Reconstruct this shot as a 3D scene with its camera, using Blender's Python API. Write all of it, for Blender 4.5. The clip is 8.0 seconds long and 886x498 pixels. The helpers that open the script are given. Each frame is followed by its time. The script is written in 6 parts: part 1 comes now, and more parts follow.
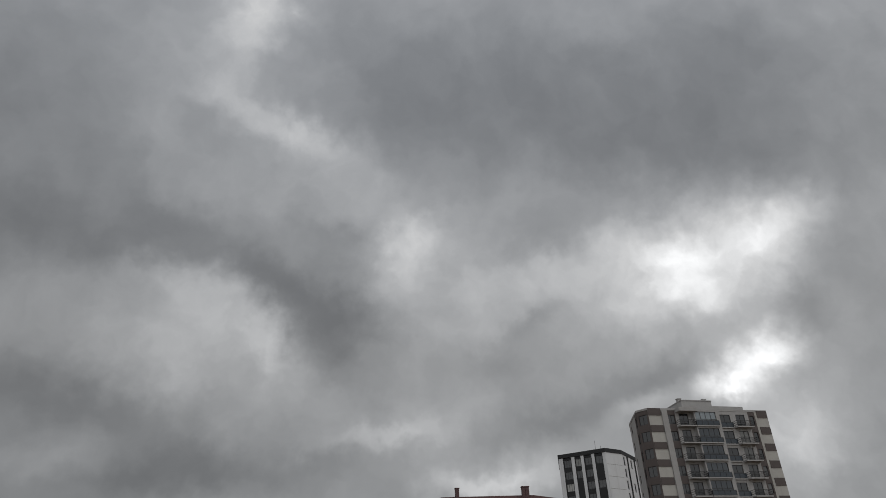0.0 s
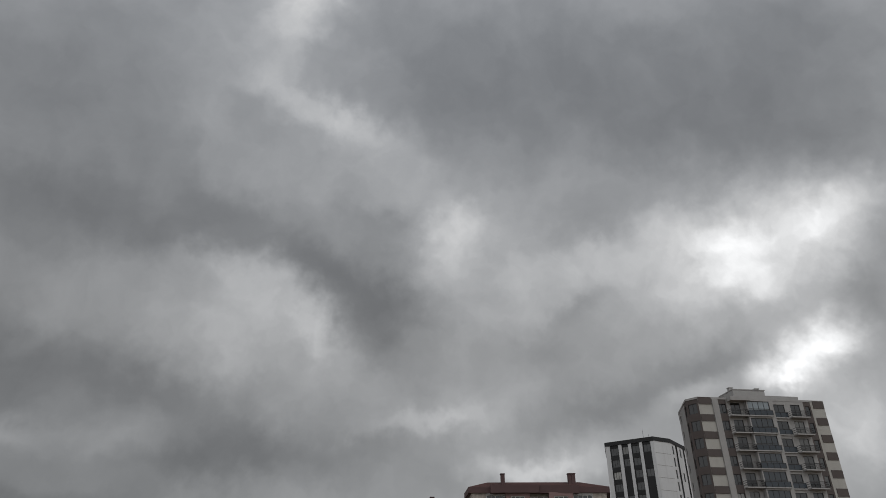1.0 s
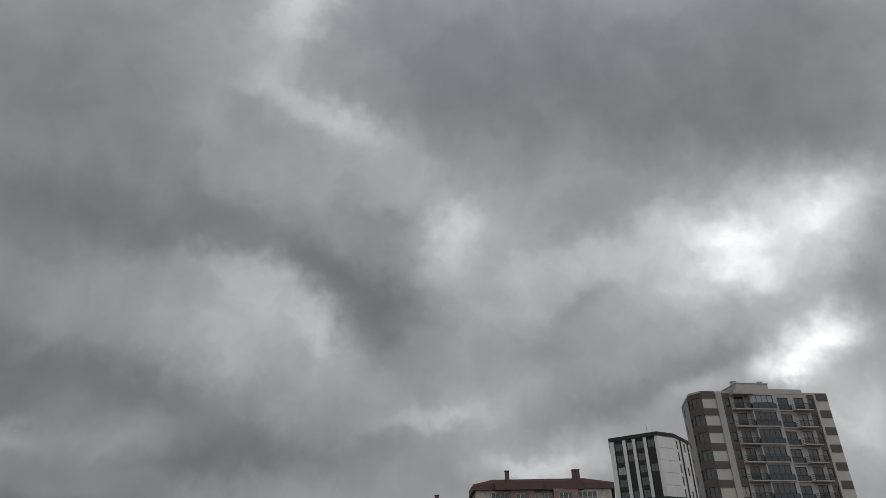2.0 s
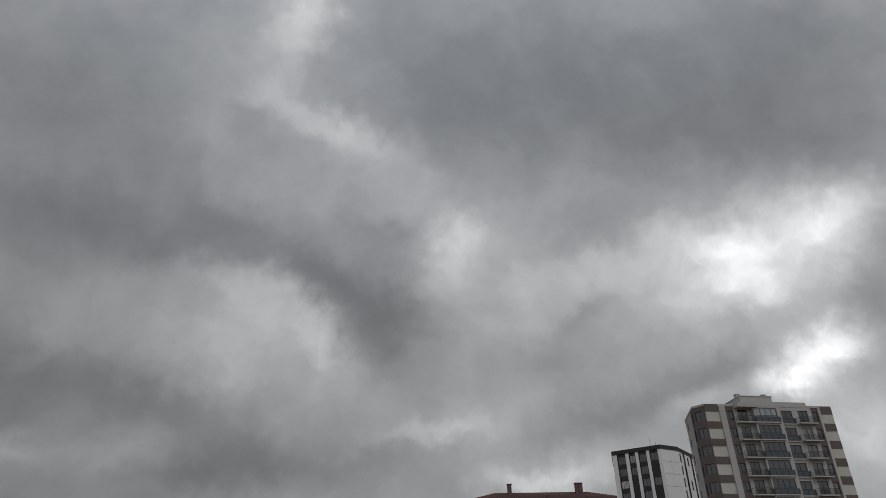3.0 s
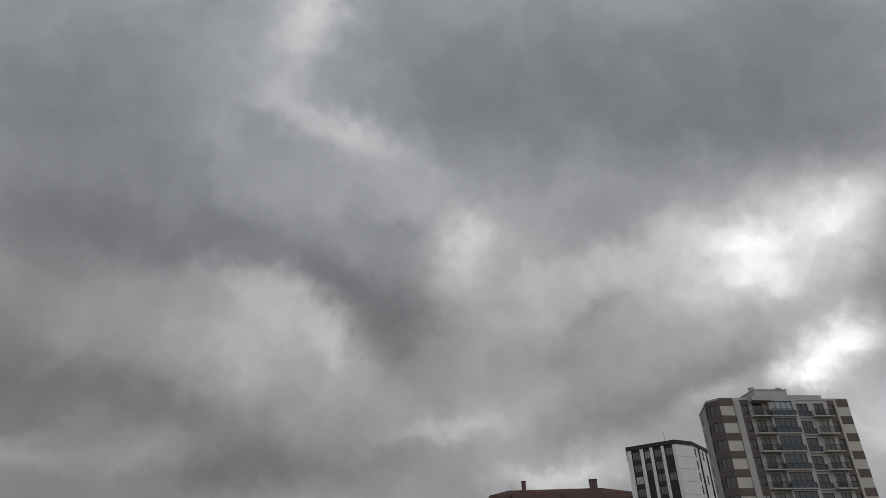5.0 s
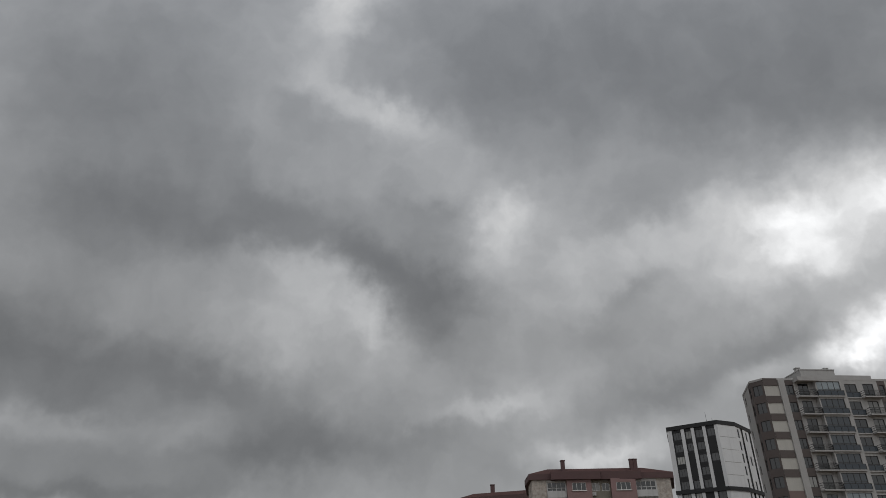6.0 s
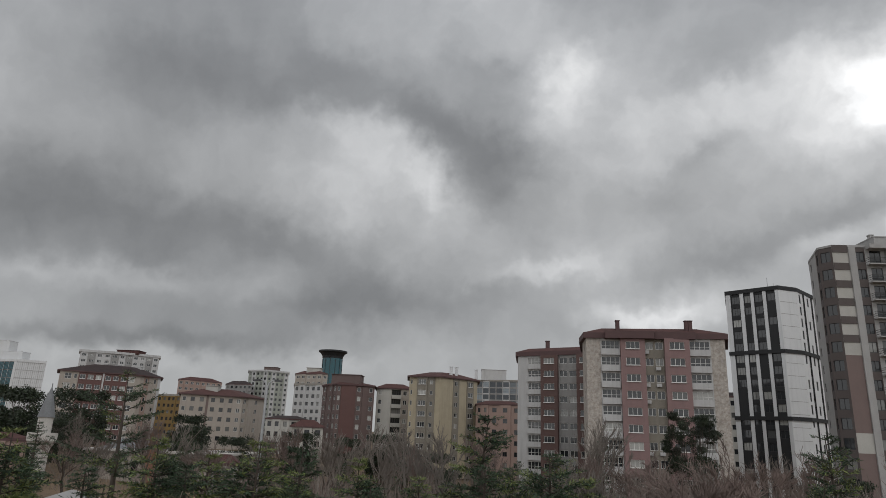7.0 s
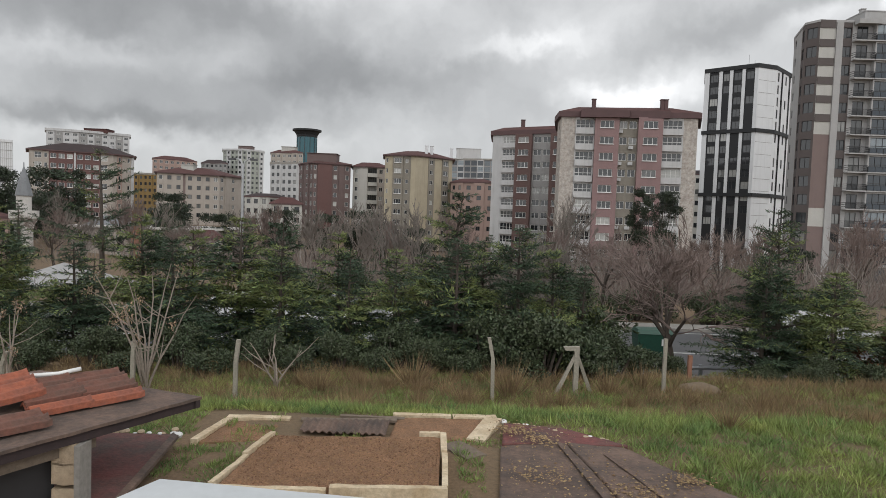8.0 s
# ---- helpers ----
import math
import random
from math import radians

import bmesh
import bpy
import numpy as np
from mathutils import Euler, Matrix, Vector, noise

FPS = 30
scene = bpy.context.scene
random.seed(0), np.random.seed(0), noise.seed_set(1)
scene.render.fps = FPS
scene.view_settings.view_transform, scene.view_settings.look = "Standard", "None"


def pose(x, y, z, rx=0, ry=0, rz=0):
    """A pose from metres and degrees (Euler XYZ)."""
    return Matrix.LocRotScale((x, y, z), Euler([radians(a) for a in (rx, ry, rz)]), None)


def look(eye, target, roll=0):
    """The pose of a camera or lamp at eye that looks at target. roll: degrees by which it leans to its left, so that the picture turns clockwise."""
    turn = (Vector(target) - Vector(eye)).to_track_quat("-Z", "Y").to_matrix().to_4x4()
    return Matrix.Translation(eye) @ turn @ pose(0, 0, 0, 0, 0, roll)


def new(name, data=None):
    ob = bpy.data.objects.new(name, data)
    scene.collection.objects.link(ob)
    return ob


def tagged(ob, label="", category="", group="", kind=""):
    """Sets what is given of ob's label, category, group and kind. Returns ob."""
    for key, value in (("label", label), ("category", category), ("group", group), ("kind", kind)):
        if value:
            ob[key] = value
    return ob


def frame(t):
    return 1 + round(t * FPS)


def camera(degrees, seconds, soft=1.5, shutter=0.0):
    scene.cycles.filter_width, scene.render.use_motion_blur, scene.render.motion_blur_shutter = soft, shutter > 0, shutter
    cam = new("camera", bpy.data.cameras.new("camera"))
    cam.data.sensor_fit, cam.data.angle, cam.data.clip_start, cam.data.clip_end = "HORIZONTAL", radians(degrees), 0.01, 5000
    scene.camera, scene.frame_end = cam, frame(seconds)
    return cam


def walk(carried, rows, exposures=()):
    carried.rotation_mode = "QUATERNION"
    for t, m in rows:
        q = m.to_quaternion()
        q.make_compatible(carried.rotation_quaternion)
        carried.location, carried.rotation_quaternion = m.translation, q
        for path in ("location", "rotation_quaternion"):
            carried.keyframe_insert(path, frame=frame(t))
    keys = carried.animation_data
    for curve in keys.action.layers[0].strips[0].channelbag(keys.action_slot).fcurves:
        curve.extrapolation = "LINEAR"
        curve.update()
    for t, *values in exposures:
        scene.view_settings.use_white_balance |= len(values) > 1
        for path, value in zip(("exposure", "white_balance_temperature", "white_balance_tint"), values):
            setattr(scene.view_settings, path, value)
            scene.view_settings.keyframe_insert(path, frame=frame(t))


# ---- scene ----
# The camera: held in the hand above the garden, first tilted up at the clouds, then lowered to the view.
cam = camera(68.66, 8.0, soft=0.75)


def held(x, y, z, yaw, pitch, roll):
    return Matrix.Translation((x, y, z)) @ pose(0, 0, 0, 90 + pitch, 0, yaw) @ pose(0, 0, 0, 0, 0, roll)


PATH = [
    (0.0, held(0.01, -0.03, 2.91, -12.12, 30.38, -2.16)),
    (0.5, held(0.01, -0.03, 2.91, -9.12, 30.61, -0.78)),
    (1.0, held(0.01, -0.03, 2.92, -7.52, 29.26, -0.06)),
    (1.5, held(0.01, -0.03, 2.92, -7.49, 28.88, -0.96)),
    (3.0, held(0.0, -0.03, 2.92, -7.22, 30.14, -0.72)),
    (3.5, held(0.0, -0.03, 2.92, -7.14, 30.40, -0.80)),
    (4.0, held(0.0, -0.03, 2.92, -7.00, 30.18, -1.05)),
    (4.5, held(0.0, -0.03, 2.92, -6.65, 30.06, -1.35)),
    (5.8, held(0.0, -0.02, 2.91, -3.66, 29.42, -0.39)),
    (6.0, held(0.0, -0.02, 2.91, -2.47, 28.33, -0.05)),
    (6.5, held(0.0, -0.01, 2.91, 0.25, 23.54, 1.23)),
    (7.0, held(0.0, 0.0, 2.9, 2.90, 16.15, 2.34)),
    (7.5, held(0.0, 0.0, 2.9, 2.28, 4.97, 2.50)),
    (8.0, held(0.0, 0.0, 2.9, 0.0, -3.10, 2.03)),
]
EXPOSURES = [(0.0, 0.0), (6.2, 0.0), (7.0, 0.38), (7.5, 0.65), (8.0, 1.02)]
walk(cam, PATH, EXPOSURES)

# ---- world: an overcast sky with broken cloud, brighter overhead and behind ----
world = bpy.data.worlds.new("sky")
scene.world = world
world.use_nodes = True
wn, wl = world.node_tree.nodes, world.node_tree.links
wn.clear()


def feed(node, index, value):
    if hasattr(value, "is_output"):
        wl.new(value, node.inputs[index])
    else:
        node.inputs[index].default_value = value


def calc(op, a, b=0.0, c=0.0, clamp=False):
    n = wn.new("ShaderNodeMath")
    n.operation, n.use_clamp = op, clamp
    feed(n, 0, a), feed(n, 1, b), feed(n, 2, c)
    return n.outputs[0]


def vec(op, a, b=(0, 0, 0)):
    n = wn.new("ShaderNodeVectorMath")
    n.operation = op
    feed(n, 0, a), feed(n, 1, b)
    return n.outputs["Value"] if op in ("DOT_PRODUCT", "LENGTH") else n.outputs[0]


def cloud_noise(scale, detail, rough, distortion, colour=False, shift=(0, 0, 0)):
    n = wn.new("ShaderNodeTexNoise")
    n.inputs["Scale"].default_value, n.inputs["Detail"].default_value = scale, detail
    n.inputs["Roughness"].default_value, n.inputs["Distortion"].default_value = rough, distortion
    wl.new(vec("ADD", way, shift), n.inputs["Vector"])
    return n.outputs["Color" if colour else "Fac"]


way = wn.new("ShaderNodeTexCoord").outputs["Generated"]
# chart of the cloud field: a plane square to a line 20 degrees up
ca, sa, ce, se = math.cos(radians(3)), math.sin(radians(3)), math.cos(radians(20)), math.sin(radians(20))
ahead, side, over = (sa * ce, ca * ce, se), (ca, -sa, 0.0), (-sa * se, -ca * se, ce)
depth = calc("MAXIMUM", vec("DOT_PRODUCT", way, ahead), 0.25)
cu = calc("DIVIDE", vec("DOT_PRODUCT", way, side), depth)
cv = calc("DIVIDE", vec("DOT_PRODUCT", way, over), depth)
wind = vec("SUBTRACT", cloud_noise(4.5, 4.0, 0.5, 0.0, True), (0.5, 0.5, 0.5))
wind2 = vec("SUBTRACT", cloud_noise(14.0, 4.0, 0.55, 0.0, True, (3, 1, 2)), (0.5, 0.5, 0.5))
chart = wn.new("ShaderNodeCombineXYZ")
feed(chart, 0, cu), feed(chart, 1, cv)
flow = wn.new("ShaderNodeVectorMath")
flow.operation = "MULTIPLY_ADD"
feed(flow, 0, wind), feed(flow, 1, (0.09, 0.09, 0.0)), feed(flow, 2, chart.outputs[0])
flow2 = wn.new("ShaderNodeVectorMath")
flow2.operation = "MULTIPLY_ADD"
feed(flow2, 0, wind2), feed(flow2, 1, (0.075, 0.075, 0.0)), feed(flow2, 2, flow.outputs[0])
wind3 = vec("SUBTRACT", cloud_noise(38.0, 3.0, 0.55, 0.0, True, (6, 4, 1)), (0.5, 0.5, 0.5))
flow3 = wn.new("ShaderNodeVectorMath")
flow3.operation = "MULTIPLY_ADD"
feed(flow3, 0, wind3), feed(flow3, 1, (0.034, 0.034, 0.0)), feed(flow3, 2, flow2.outputs[0])
field = flow3.outputs[0]
thickness = 0.0


def cloud(u, v, wide, high, turn, gain):
    """One bank (gain below 0) or break (above 0) of the cloud, on the chart."""
    global thickness
    m = wn.new("ShaderNodeMapping")
    m.vector_type = "TEXTURE"
    feed(m, 0, field)
    m.inputs["Location"].default_value = (u, v, 0)
    m.inputs["Rotation"].default_value = (0, 0, radians(turn))
    m.inputs["Scale"].default_value = (wide, high, 1)
    square = vec("DOT_PRODUCT", m.outputs[0], m.outputs[0])
    thickness = calc("MULTIPLY_ADD", calc("POWER", 0.3679, square), gain, thickness)


cloud(0.438, 0.455, 0.413, 0.121, 6, -0.45)
cloud(0.038, 0.489, 0.121, 0.110, -19, -0.20)
cloud(0.646, 0.363, 0.249, 0.049, 6, -0.20)
cloud(-0.229, 0.197, 0.132, 0.048, -29, -0.32)
cloud(-0.131, 0.128, 0.079, 0.039, -29, -0.34)
cloud(-0.052, 0.086, 0.095, 0.052, -14, -0.36)
cloud(-0.015, 0.001, 0.085, 0.042, -29, -0.24)
cloud(-0.501, 0.208, 0.218, 0.079, -4, -0.51)
cloud(-0.338, 0.168, 0.094, 0.039, -9, -0.21)
cloud(-0.549, 0.407, 0.223, 0.151, 2, -0.39)
cloud(-0.509, -0.004, 0.146, 0.048, -9, -0.29)
cloud(-0.377, -0.043, 0.123, 0.036, -14, -0.36)
cloud(-0.191, -0.149, 0.156, 0.046, 0, -0.60)
cloud(-0.294, -0.170, 0.072, 0.039, -0, -0.25)
cloud(0.254, 0.030, 0.197, 0.039, 15, -0.19)
cloud(0.522, 0.003, 0.102, 0.026, 12, -0.29)
cloud(0.720, 0.126, 0.070, 0.035, 42, -0.27)
cloud(0.773, 0.091, 0.048, 0.064, 1, -0.34)
cloud(0.340, -0.054, 0.133, 0.025, 12, -0.24)
cloud(0.104, 0.196, 0.055, 0.036, 41, 0.52)
cloud(0.528, 0.218, 0.165, 0.056, 19, 0.75)
cloud(0.673, 0.228, 0.071, 0.041, 25, 0.48)
cloud(0.540, 0.114, 0.105, 0.044, 20, 0.44)
cloud(0.681, 0.027, 0.082, 0.039, 19, 1.09)
cloud(0.602, -0.027, 0.046, 0.022, 1, 0.45)
cloud(0.776, 0.288, 0.059, 0.039, 2, 0.43)
cloud(-0.127, 0.034, 0.060, 0.029, -53, 0.45)
cloud(-0.206, 0.101, 0.096, 0.050, -38, 0.39)
cloud(-0.260, 0.024, 0.126, 0.050, -9, 0.24)
cloud(-0.174, 0.552, 0.050, 0.075, -8, 0.68)
cloud(-0.128, 0.388, 0.126, 0.030, -27, 0.46)
cloud(0.275, 0.163, 0.101, 0.040, 16, 0.23)
cloud(0.391, 0.085, 0.083, 0.035, 20, 0.26)
cloud(0.046, -0.097, 0.118, 0.018, 10, 0.36)
cloud(0.216, -0.155, 0.106, 0.023, 0, 0.50)
cloud(0.731, -0.111, 0.083, 0.068, 0, 0.61)
cloud(-0.643, -0.118, 0.323, 0.028, -3, 0.34)
cloud(-0.646, -0.221, 0.325, 0.021, -0, -0.41)
cloud(-0.549, -0.256, 0.291, 0.019, -1, 0.19)
cloud(0.524, 0.154, 0.046, 0.088, -1, 0.20)
cloud(-0.850, 0.000, 0.140, 0.100, 0, -0.61)
cloud(-0.660, -0.150, 0.140, 0.100, 0, -0.20)
cloud(-0.660, 0.000, 0.140, 0.100, 0, -0.51)
cloud(-0.470, -0.150, 0.140, 0.100, 0, -0.36)
cloud(-0.280, 0.450, 0.140, 0.100, 0, 0.17)
cloud(-0.090, 0.300, 0.140, 0.100, 0, 0.21)
cloud(0.100, 0.000, 0.140, 0.100, 0, 0.15)
cloud(0.100, 0.150, 0.140, 0.100, 0, 0.20)
cloud(0.290, 0.150, 0.140, 0.100, 0, 0.16)
cloud(0.670, 0.000, 0.140, 0.100, 0, 0.17)
cloud(0.670, 0.150, 0.140, 0.100, 0, 0.38)
cloud(0.670, 0.600, 0.140, 0.100, 0, -0.19)
cloud(0.022, 0.070, 0.065, 0.044, -20, -0.22)
cloud(0.630, -0.026, 0.052, 0.024, 0, 0.35)
cloud(0.465, -0.049, 0.052, 0.022, 15, 0.30)
cloud(-0.519, -0.061, 0.105, 0.035, 0, -0.15)
cloud(-0.250, -0.115, 0.096, 0.035, -10, -0.15)
cloud(0.291, 0.087, 0.048, 0.016, 28, -0.20)
cloud(0.482, 0.158, 0.019, 0.012, 0, -0.20)
cloud(-0.011, 0.202, 0.052, 0.016, -10, -0.15)
cloud(-0.038, 0.056, 0.074, 0.052, -35, -0.14)
cloud(0.330, 0.223, 0.083, 0.044, 0, -0.20)
cloud(-0.271, 0.150, 0.070, 0.030, 0, 0.15)
cloud(-0.360, 0.105, 0.078, 0.044, 0, 0.10)
cloud(0.502, 0.143, 0.083, 0.044, 10, 0.35)
cloud(0.676, 0.192, 0.070, 0.052, 0, 0.15)
cloud(0.316, -0.134, 0.078, 0.030, 0, 0.20)
cloud(-0.019, 0.154, 0.074, 0.052, -25, -0.20)
cloud(-0.097, 0.191, 0.078, 0.039, -20, -0.14)
cloud(0.049, 0.041, 0.078, 0.044, -10, -0.12)
def billow(scale, detail, rough, shift):
    """Cloud texture that follows the drawn-out field."""
    n = wn.new("ShaderNodeTexNoise")
    n.inputs["Scale"].default_value, n.inputs["Detail"].default_value = scale, detail
    n.inputs["Roughness"].default_value = rough
    wl.new(vec("ADD", field, shift), n.inputs["Vector"])
    return calc("SUBTRACT", n.outputs["Fac"], 0.5)


# the texture is soft in the dark banks and crisp round the breaks
crisp = calc("MULTIPLY_ADD", calc("MULTIPLY", thickness, 1.0, 0.0, True), 0.7, 0.5)
grain = calc("MULTIPLY", billow(9.0, 7.0, 0.52, (5, 2, 7)), crisp)
grain2 = cloud_noise(3.2, 4.0, 0.5, 0.4, False, (1, 8, 3))
grain2 = calc("SUBTRACT", grain2, 0.5)
total = calc("ADD", thickness, calc("ADD", calc("MULTIPLY", grain, 1.1), calc("MULTIPLY", grain2, 0.35)))
veil = calc("MULTIPLY", calc("EXPONENT", total), 0.32)
# the cloud thins towards the zenith and behind
up = wn.new("ShaderNodeSeparateXYZ")
feed(up, 0, way)
behind = wn.new("ShaderNodeMapRange")
behind.interpolation_type = "SMOOTHSTEP"
feed(behind, 0, vec("DOT_PRODUCT", way, ahead)), feed(behind, 1, 0.55), feed(behind, 2, -0.2), feed(behind, 3, 0.0), feed(behind, 4, 1.0)
veil = calc("MULTIPLY_ADD", behind.outputs[0], 0.3, veil)
tone = wn.new("ShaderNodeMix")
tone.data_type = "RGBA"
feed(tone, 0, calc("MULTIPLY", veil, 1.6, 0.0, True))
height = wn.new("ShaderNodeMapRange")
feed(height, 0, up.outputs[2]), feed(height, 1, 0.35), feed(height, 2, 0.75)
thin = wn.new("ShaderNodeMix")
thin.data_type = "RGBA"
feed(thin, 0, height.outputs[0])
thin.inputs[6].default_value = (0.95, 0.975, 1.0, 1)
thin.inputs[7].default_value = (0.92, 0.985, 1.085, 1)
wl.new(thin.outputs[2], tone.inputs[6])
tone.inputs[7].default_value = (0.985, 0.992, 1.0, 1)
cover = wn.new("ShaderNodeVectorMath")
cover.operation = "SCALE"
feed(cover, 0, tone.outputs[2]), feed(cover, "Scale", veil)
heaven = wn.new("ShaderNodeTexSky")
heaven.sky_type, heaven.sun_disc = "NISHITA", False
heaven.sun_elevation, heaven.sun_rotation = radians(48), radians(150)
clouds_shader, clear_shader = wn.new("ShaderNodeBackground"), wn.new("ShaderNodeBackground")
wl.new(cover.outputs[0], clouds_shader.inputs[0]), wl.new(heaven.outputs[0], clear_shader.inputs[0])
clear_shader.inputs[1].default_value = 0.06
lid, out = wn.new("ShaderNodeMixShader"), wn.new("ShaderNodeOutputWorld")
lid.inputs[0].default_value = 0.97
wl.new(clear_shader.outputs[0], lid.inputs[1]), wl.new(clouds_shader.outputs[0], lid.inputs[2]), wl.new(lid.outputs[0], out.inputs[0])

# the sun behind thick cloud, over the camera's shoulder
sun = new("sun", bpy.data.lights.new("sun", "SUN"))
sun.data.energy, sun.data.angle, sun.data.color = 0.35, radians(40), (1.0, 0.97, 0.93)
sun.matrix_world = look((8, -14, 18), (0, 0, 0))

# ---- materials ----
def surface(name, colour, second=None, rough=0.8, grain=8.0, large=0.6, bump=0.15, spread=0.25, metal=0.0, per="", stain=0.0):
    """A matte surface with large blotches, fine grain and relief. per: "object" or "island" varies each piece."""
    m = bpy.data.materials.new(name)
    m.use_nodes = True
    nodes, links = m.node_tree.nodes, m.node_tree.links
    shader = nodes["Principled BSDF"]
    shader.inputs["Metallic"].default_value = metal
    place = nodes.new("ShaderNodeTexCoord").outputs["Object"]
    second = second or tuple(c * (1 - spread) for c in colour)

    def noise_at(scale, detail):
        n = nodes.new("ShaderNodeTexNoise")
        n.inputs["Scale"].default_value, n.inputs["Detail"].default_value, n.inputs["Roughness"].default_value = scale, detail, 0.62
        links.new(place, n.inputs["Vector"])
        return n.outputs["Fac"]

    def mixed(kind, fac, a, b):
        n = nodes.new("ShaderNodeMix")
        n.data_type, n.blend_type = "RGBA", kind
        for index, value in ((0, fac), (6, a), (7, b)):
            if hasattr(value, "is_output"):
                links.new(value, n.inputs[index])
            else:
                n.inputs[index].default_value = value
        return n.outputs[2]

    def ramp(fac, low, high, to_low=0.0, to_high=1.0):
        n = nodes.new("ShaderNodeMapRange")
        links.new(fac, n.inputs[0])
        for index, value in ((1, low), (2, high), (3, to_low), (4, to_high)):
            n.inputs[index].default_value = value
        return n.outputs[0]

    big, fine = noise_at(large, 5), noise_at(grain, 6)
    base = mixed("MIX", ramp(big, 0.35, 0.68), (*colour, 1), (*second, 1))
    dark = ramp(fine, 0.3, 0.7, 1 - spread, 1 + spread * 0.4)
    value = nodes.new("ShaderNodeCombineColor")
    for k in range(3):
        links.new(dark, value.inputs[k])
    base = mixed("MULTIPLY", 1.0, base, value.outputs[0])
    if stain:
        streak = nodes.new("ShaderNodeMapping")
        streak.inputs["Scale"].default_value = (1.3, 1.3, 0.09)
        links.new(place, streak.inputs[0])
        n = nodes.new("ShaderNodeTexNoise")
        n.inputs["Scale"].default_value, n.inputs["Detail"].default_value = 1.1, 6
        links.new(streak.outputs[0], n.inputs["Vector"])
        base = mixed("MIX", ramp(n.outputs["Fac"], 0.5, 0.75, 0, stain), base, (0.09, 0.085, 0.08, 1))
    if per:
        n = nodes.new("ShaderNodeObjectInfo" if per == "object" else "ShaderNodeNewGeometry")
        each = n.outputs["Random" if per == "object" else "Random Per Island"]
        shift = nodes.new("ShaderNodeHueSaturation")
        links.new(base, shift.inputs["Color"])
        links.new(ramp(each, 0, 1, 0.6, 1.4), shift.inputs["Value"])
        links.new(ramp(each, 0, 1, 0.485, 0.515), shift.inputs["Hue"])
        base = shift.outputs[0]
    links.new(base, shader.inputs["Base Color"])
    links.new(ramp(fine, 0.2, 0.8, rough - 0.08, min(1, rough + 0.08)), shader.inputs["Roughness"])
    if bump:
        n = nodes.new("ShaderNodeBump")
        n.inputs["Strength"].default_value, n.inputs["Distance"].default_value = bump, 0.02
        links.new(fine, n.inputs["Height"])
        links.new(n.outputs[0], shader.inputs["Normal"])
    return m


def window_glass(name, dark, curtain, share):
    """Glass dark as a dim room; in some windows its colour holds light curtains and reflected sky."""
    m = bpy.data.materials.new(name)
    m.use_nodes = True
    nodes, links = m.node_tree.nodes, m.node_tree.links
    shader = nodes["Principled BSDF"]
    info, ramp, tint = nodes.new("ShaderNodeObjectInfo"), nodes.new("ShaderNodeMapRange"), nodes.new("ShaderNodeMix")
    folds, place = nodes.new("ShaderNodeTexWave"), nodes.new("ShaderNodeTexCoord")
    folds.inputs["Scale"].default_value, folds.inputs["Distortion"].default_value = 2.5, 2.0
    links.new(place.outputs["Object"], folds.inputs["Vector"])
    links.new(info.outputs["Random"], ramp.inputs[0])
    ramp.inputs[1].default_value, ramp.inputs[2].default_value = 1 - share, min(1.0, 1.25 - share)
    product = nodes.new("ShaderNodeMath")
    product.operation = "MULTIPLY_ADD"
    links.new(folds.outputs["Fac"], product.inputs[0])
    product.inputs[1].default_value = 0.35
    product.inputs[2].default_value = 0.55
    last = nodes.new("ShaderNodeMath")
    last.operation = "MULTIPLY"
    links.new(ramp.outputs[0], last.inputs[0]), links.new(product.outputs[0], last.inputs[1])
    tint.data_type = "RGBA"
    links.new(last.outputs[0], tint.inputs[0])
    tint.inputs[6].default_value, tint.inputs[7].default_value = (*dark, 1), (*curtain, 1)
    links.new(tint.outputs[2], shader.inputs["Base Color"])
    shader.inputs["Roughness"].default_value, shader.inputs["IOR"].default_value = 0.06, 1.65
    return m


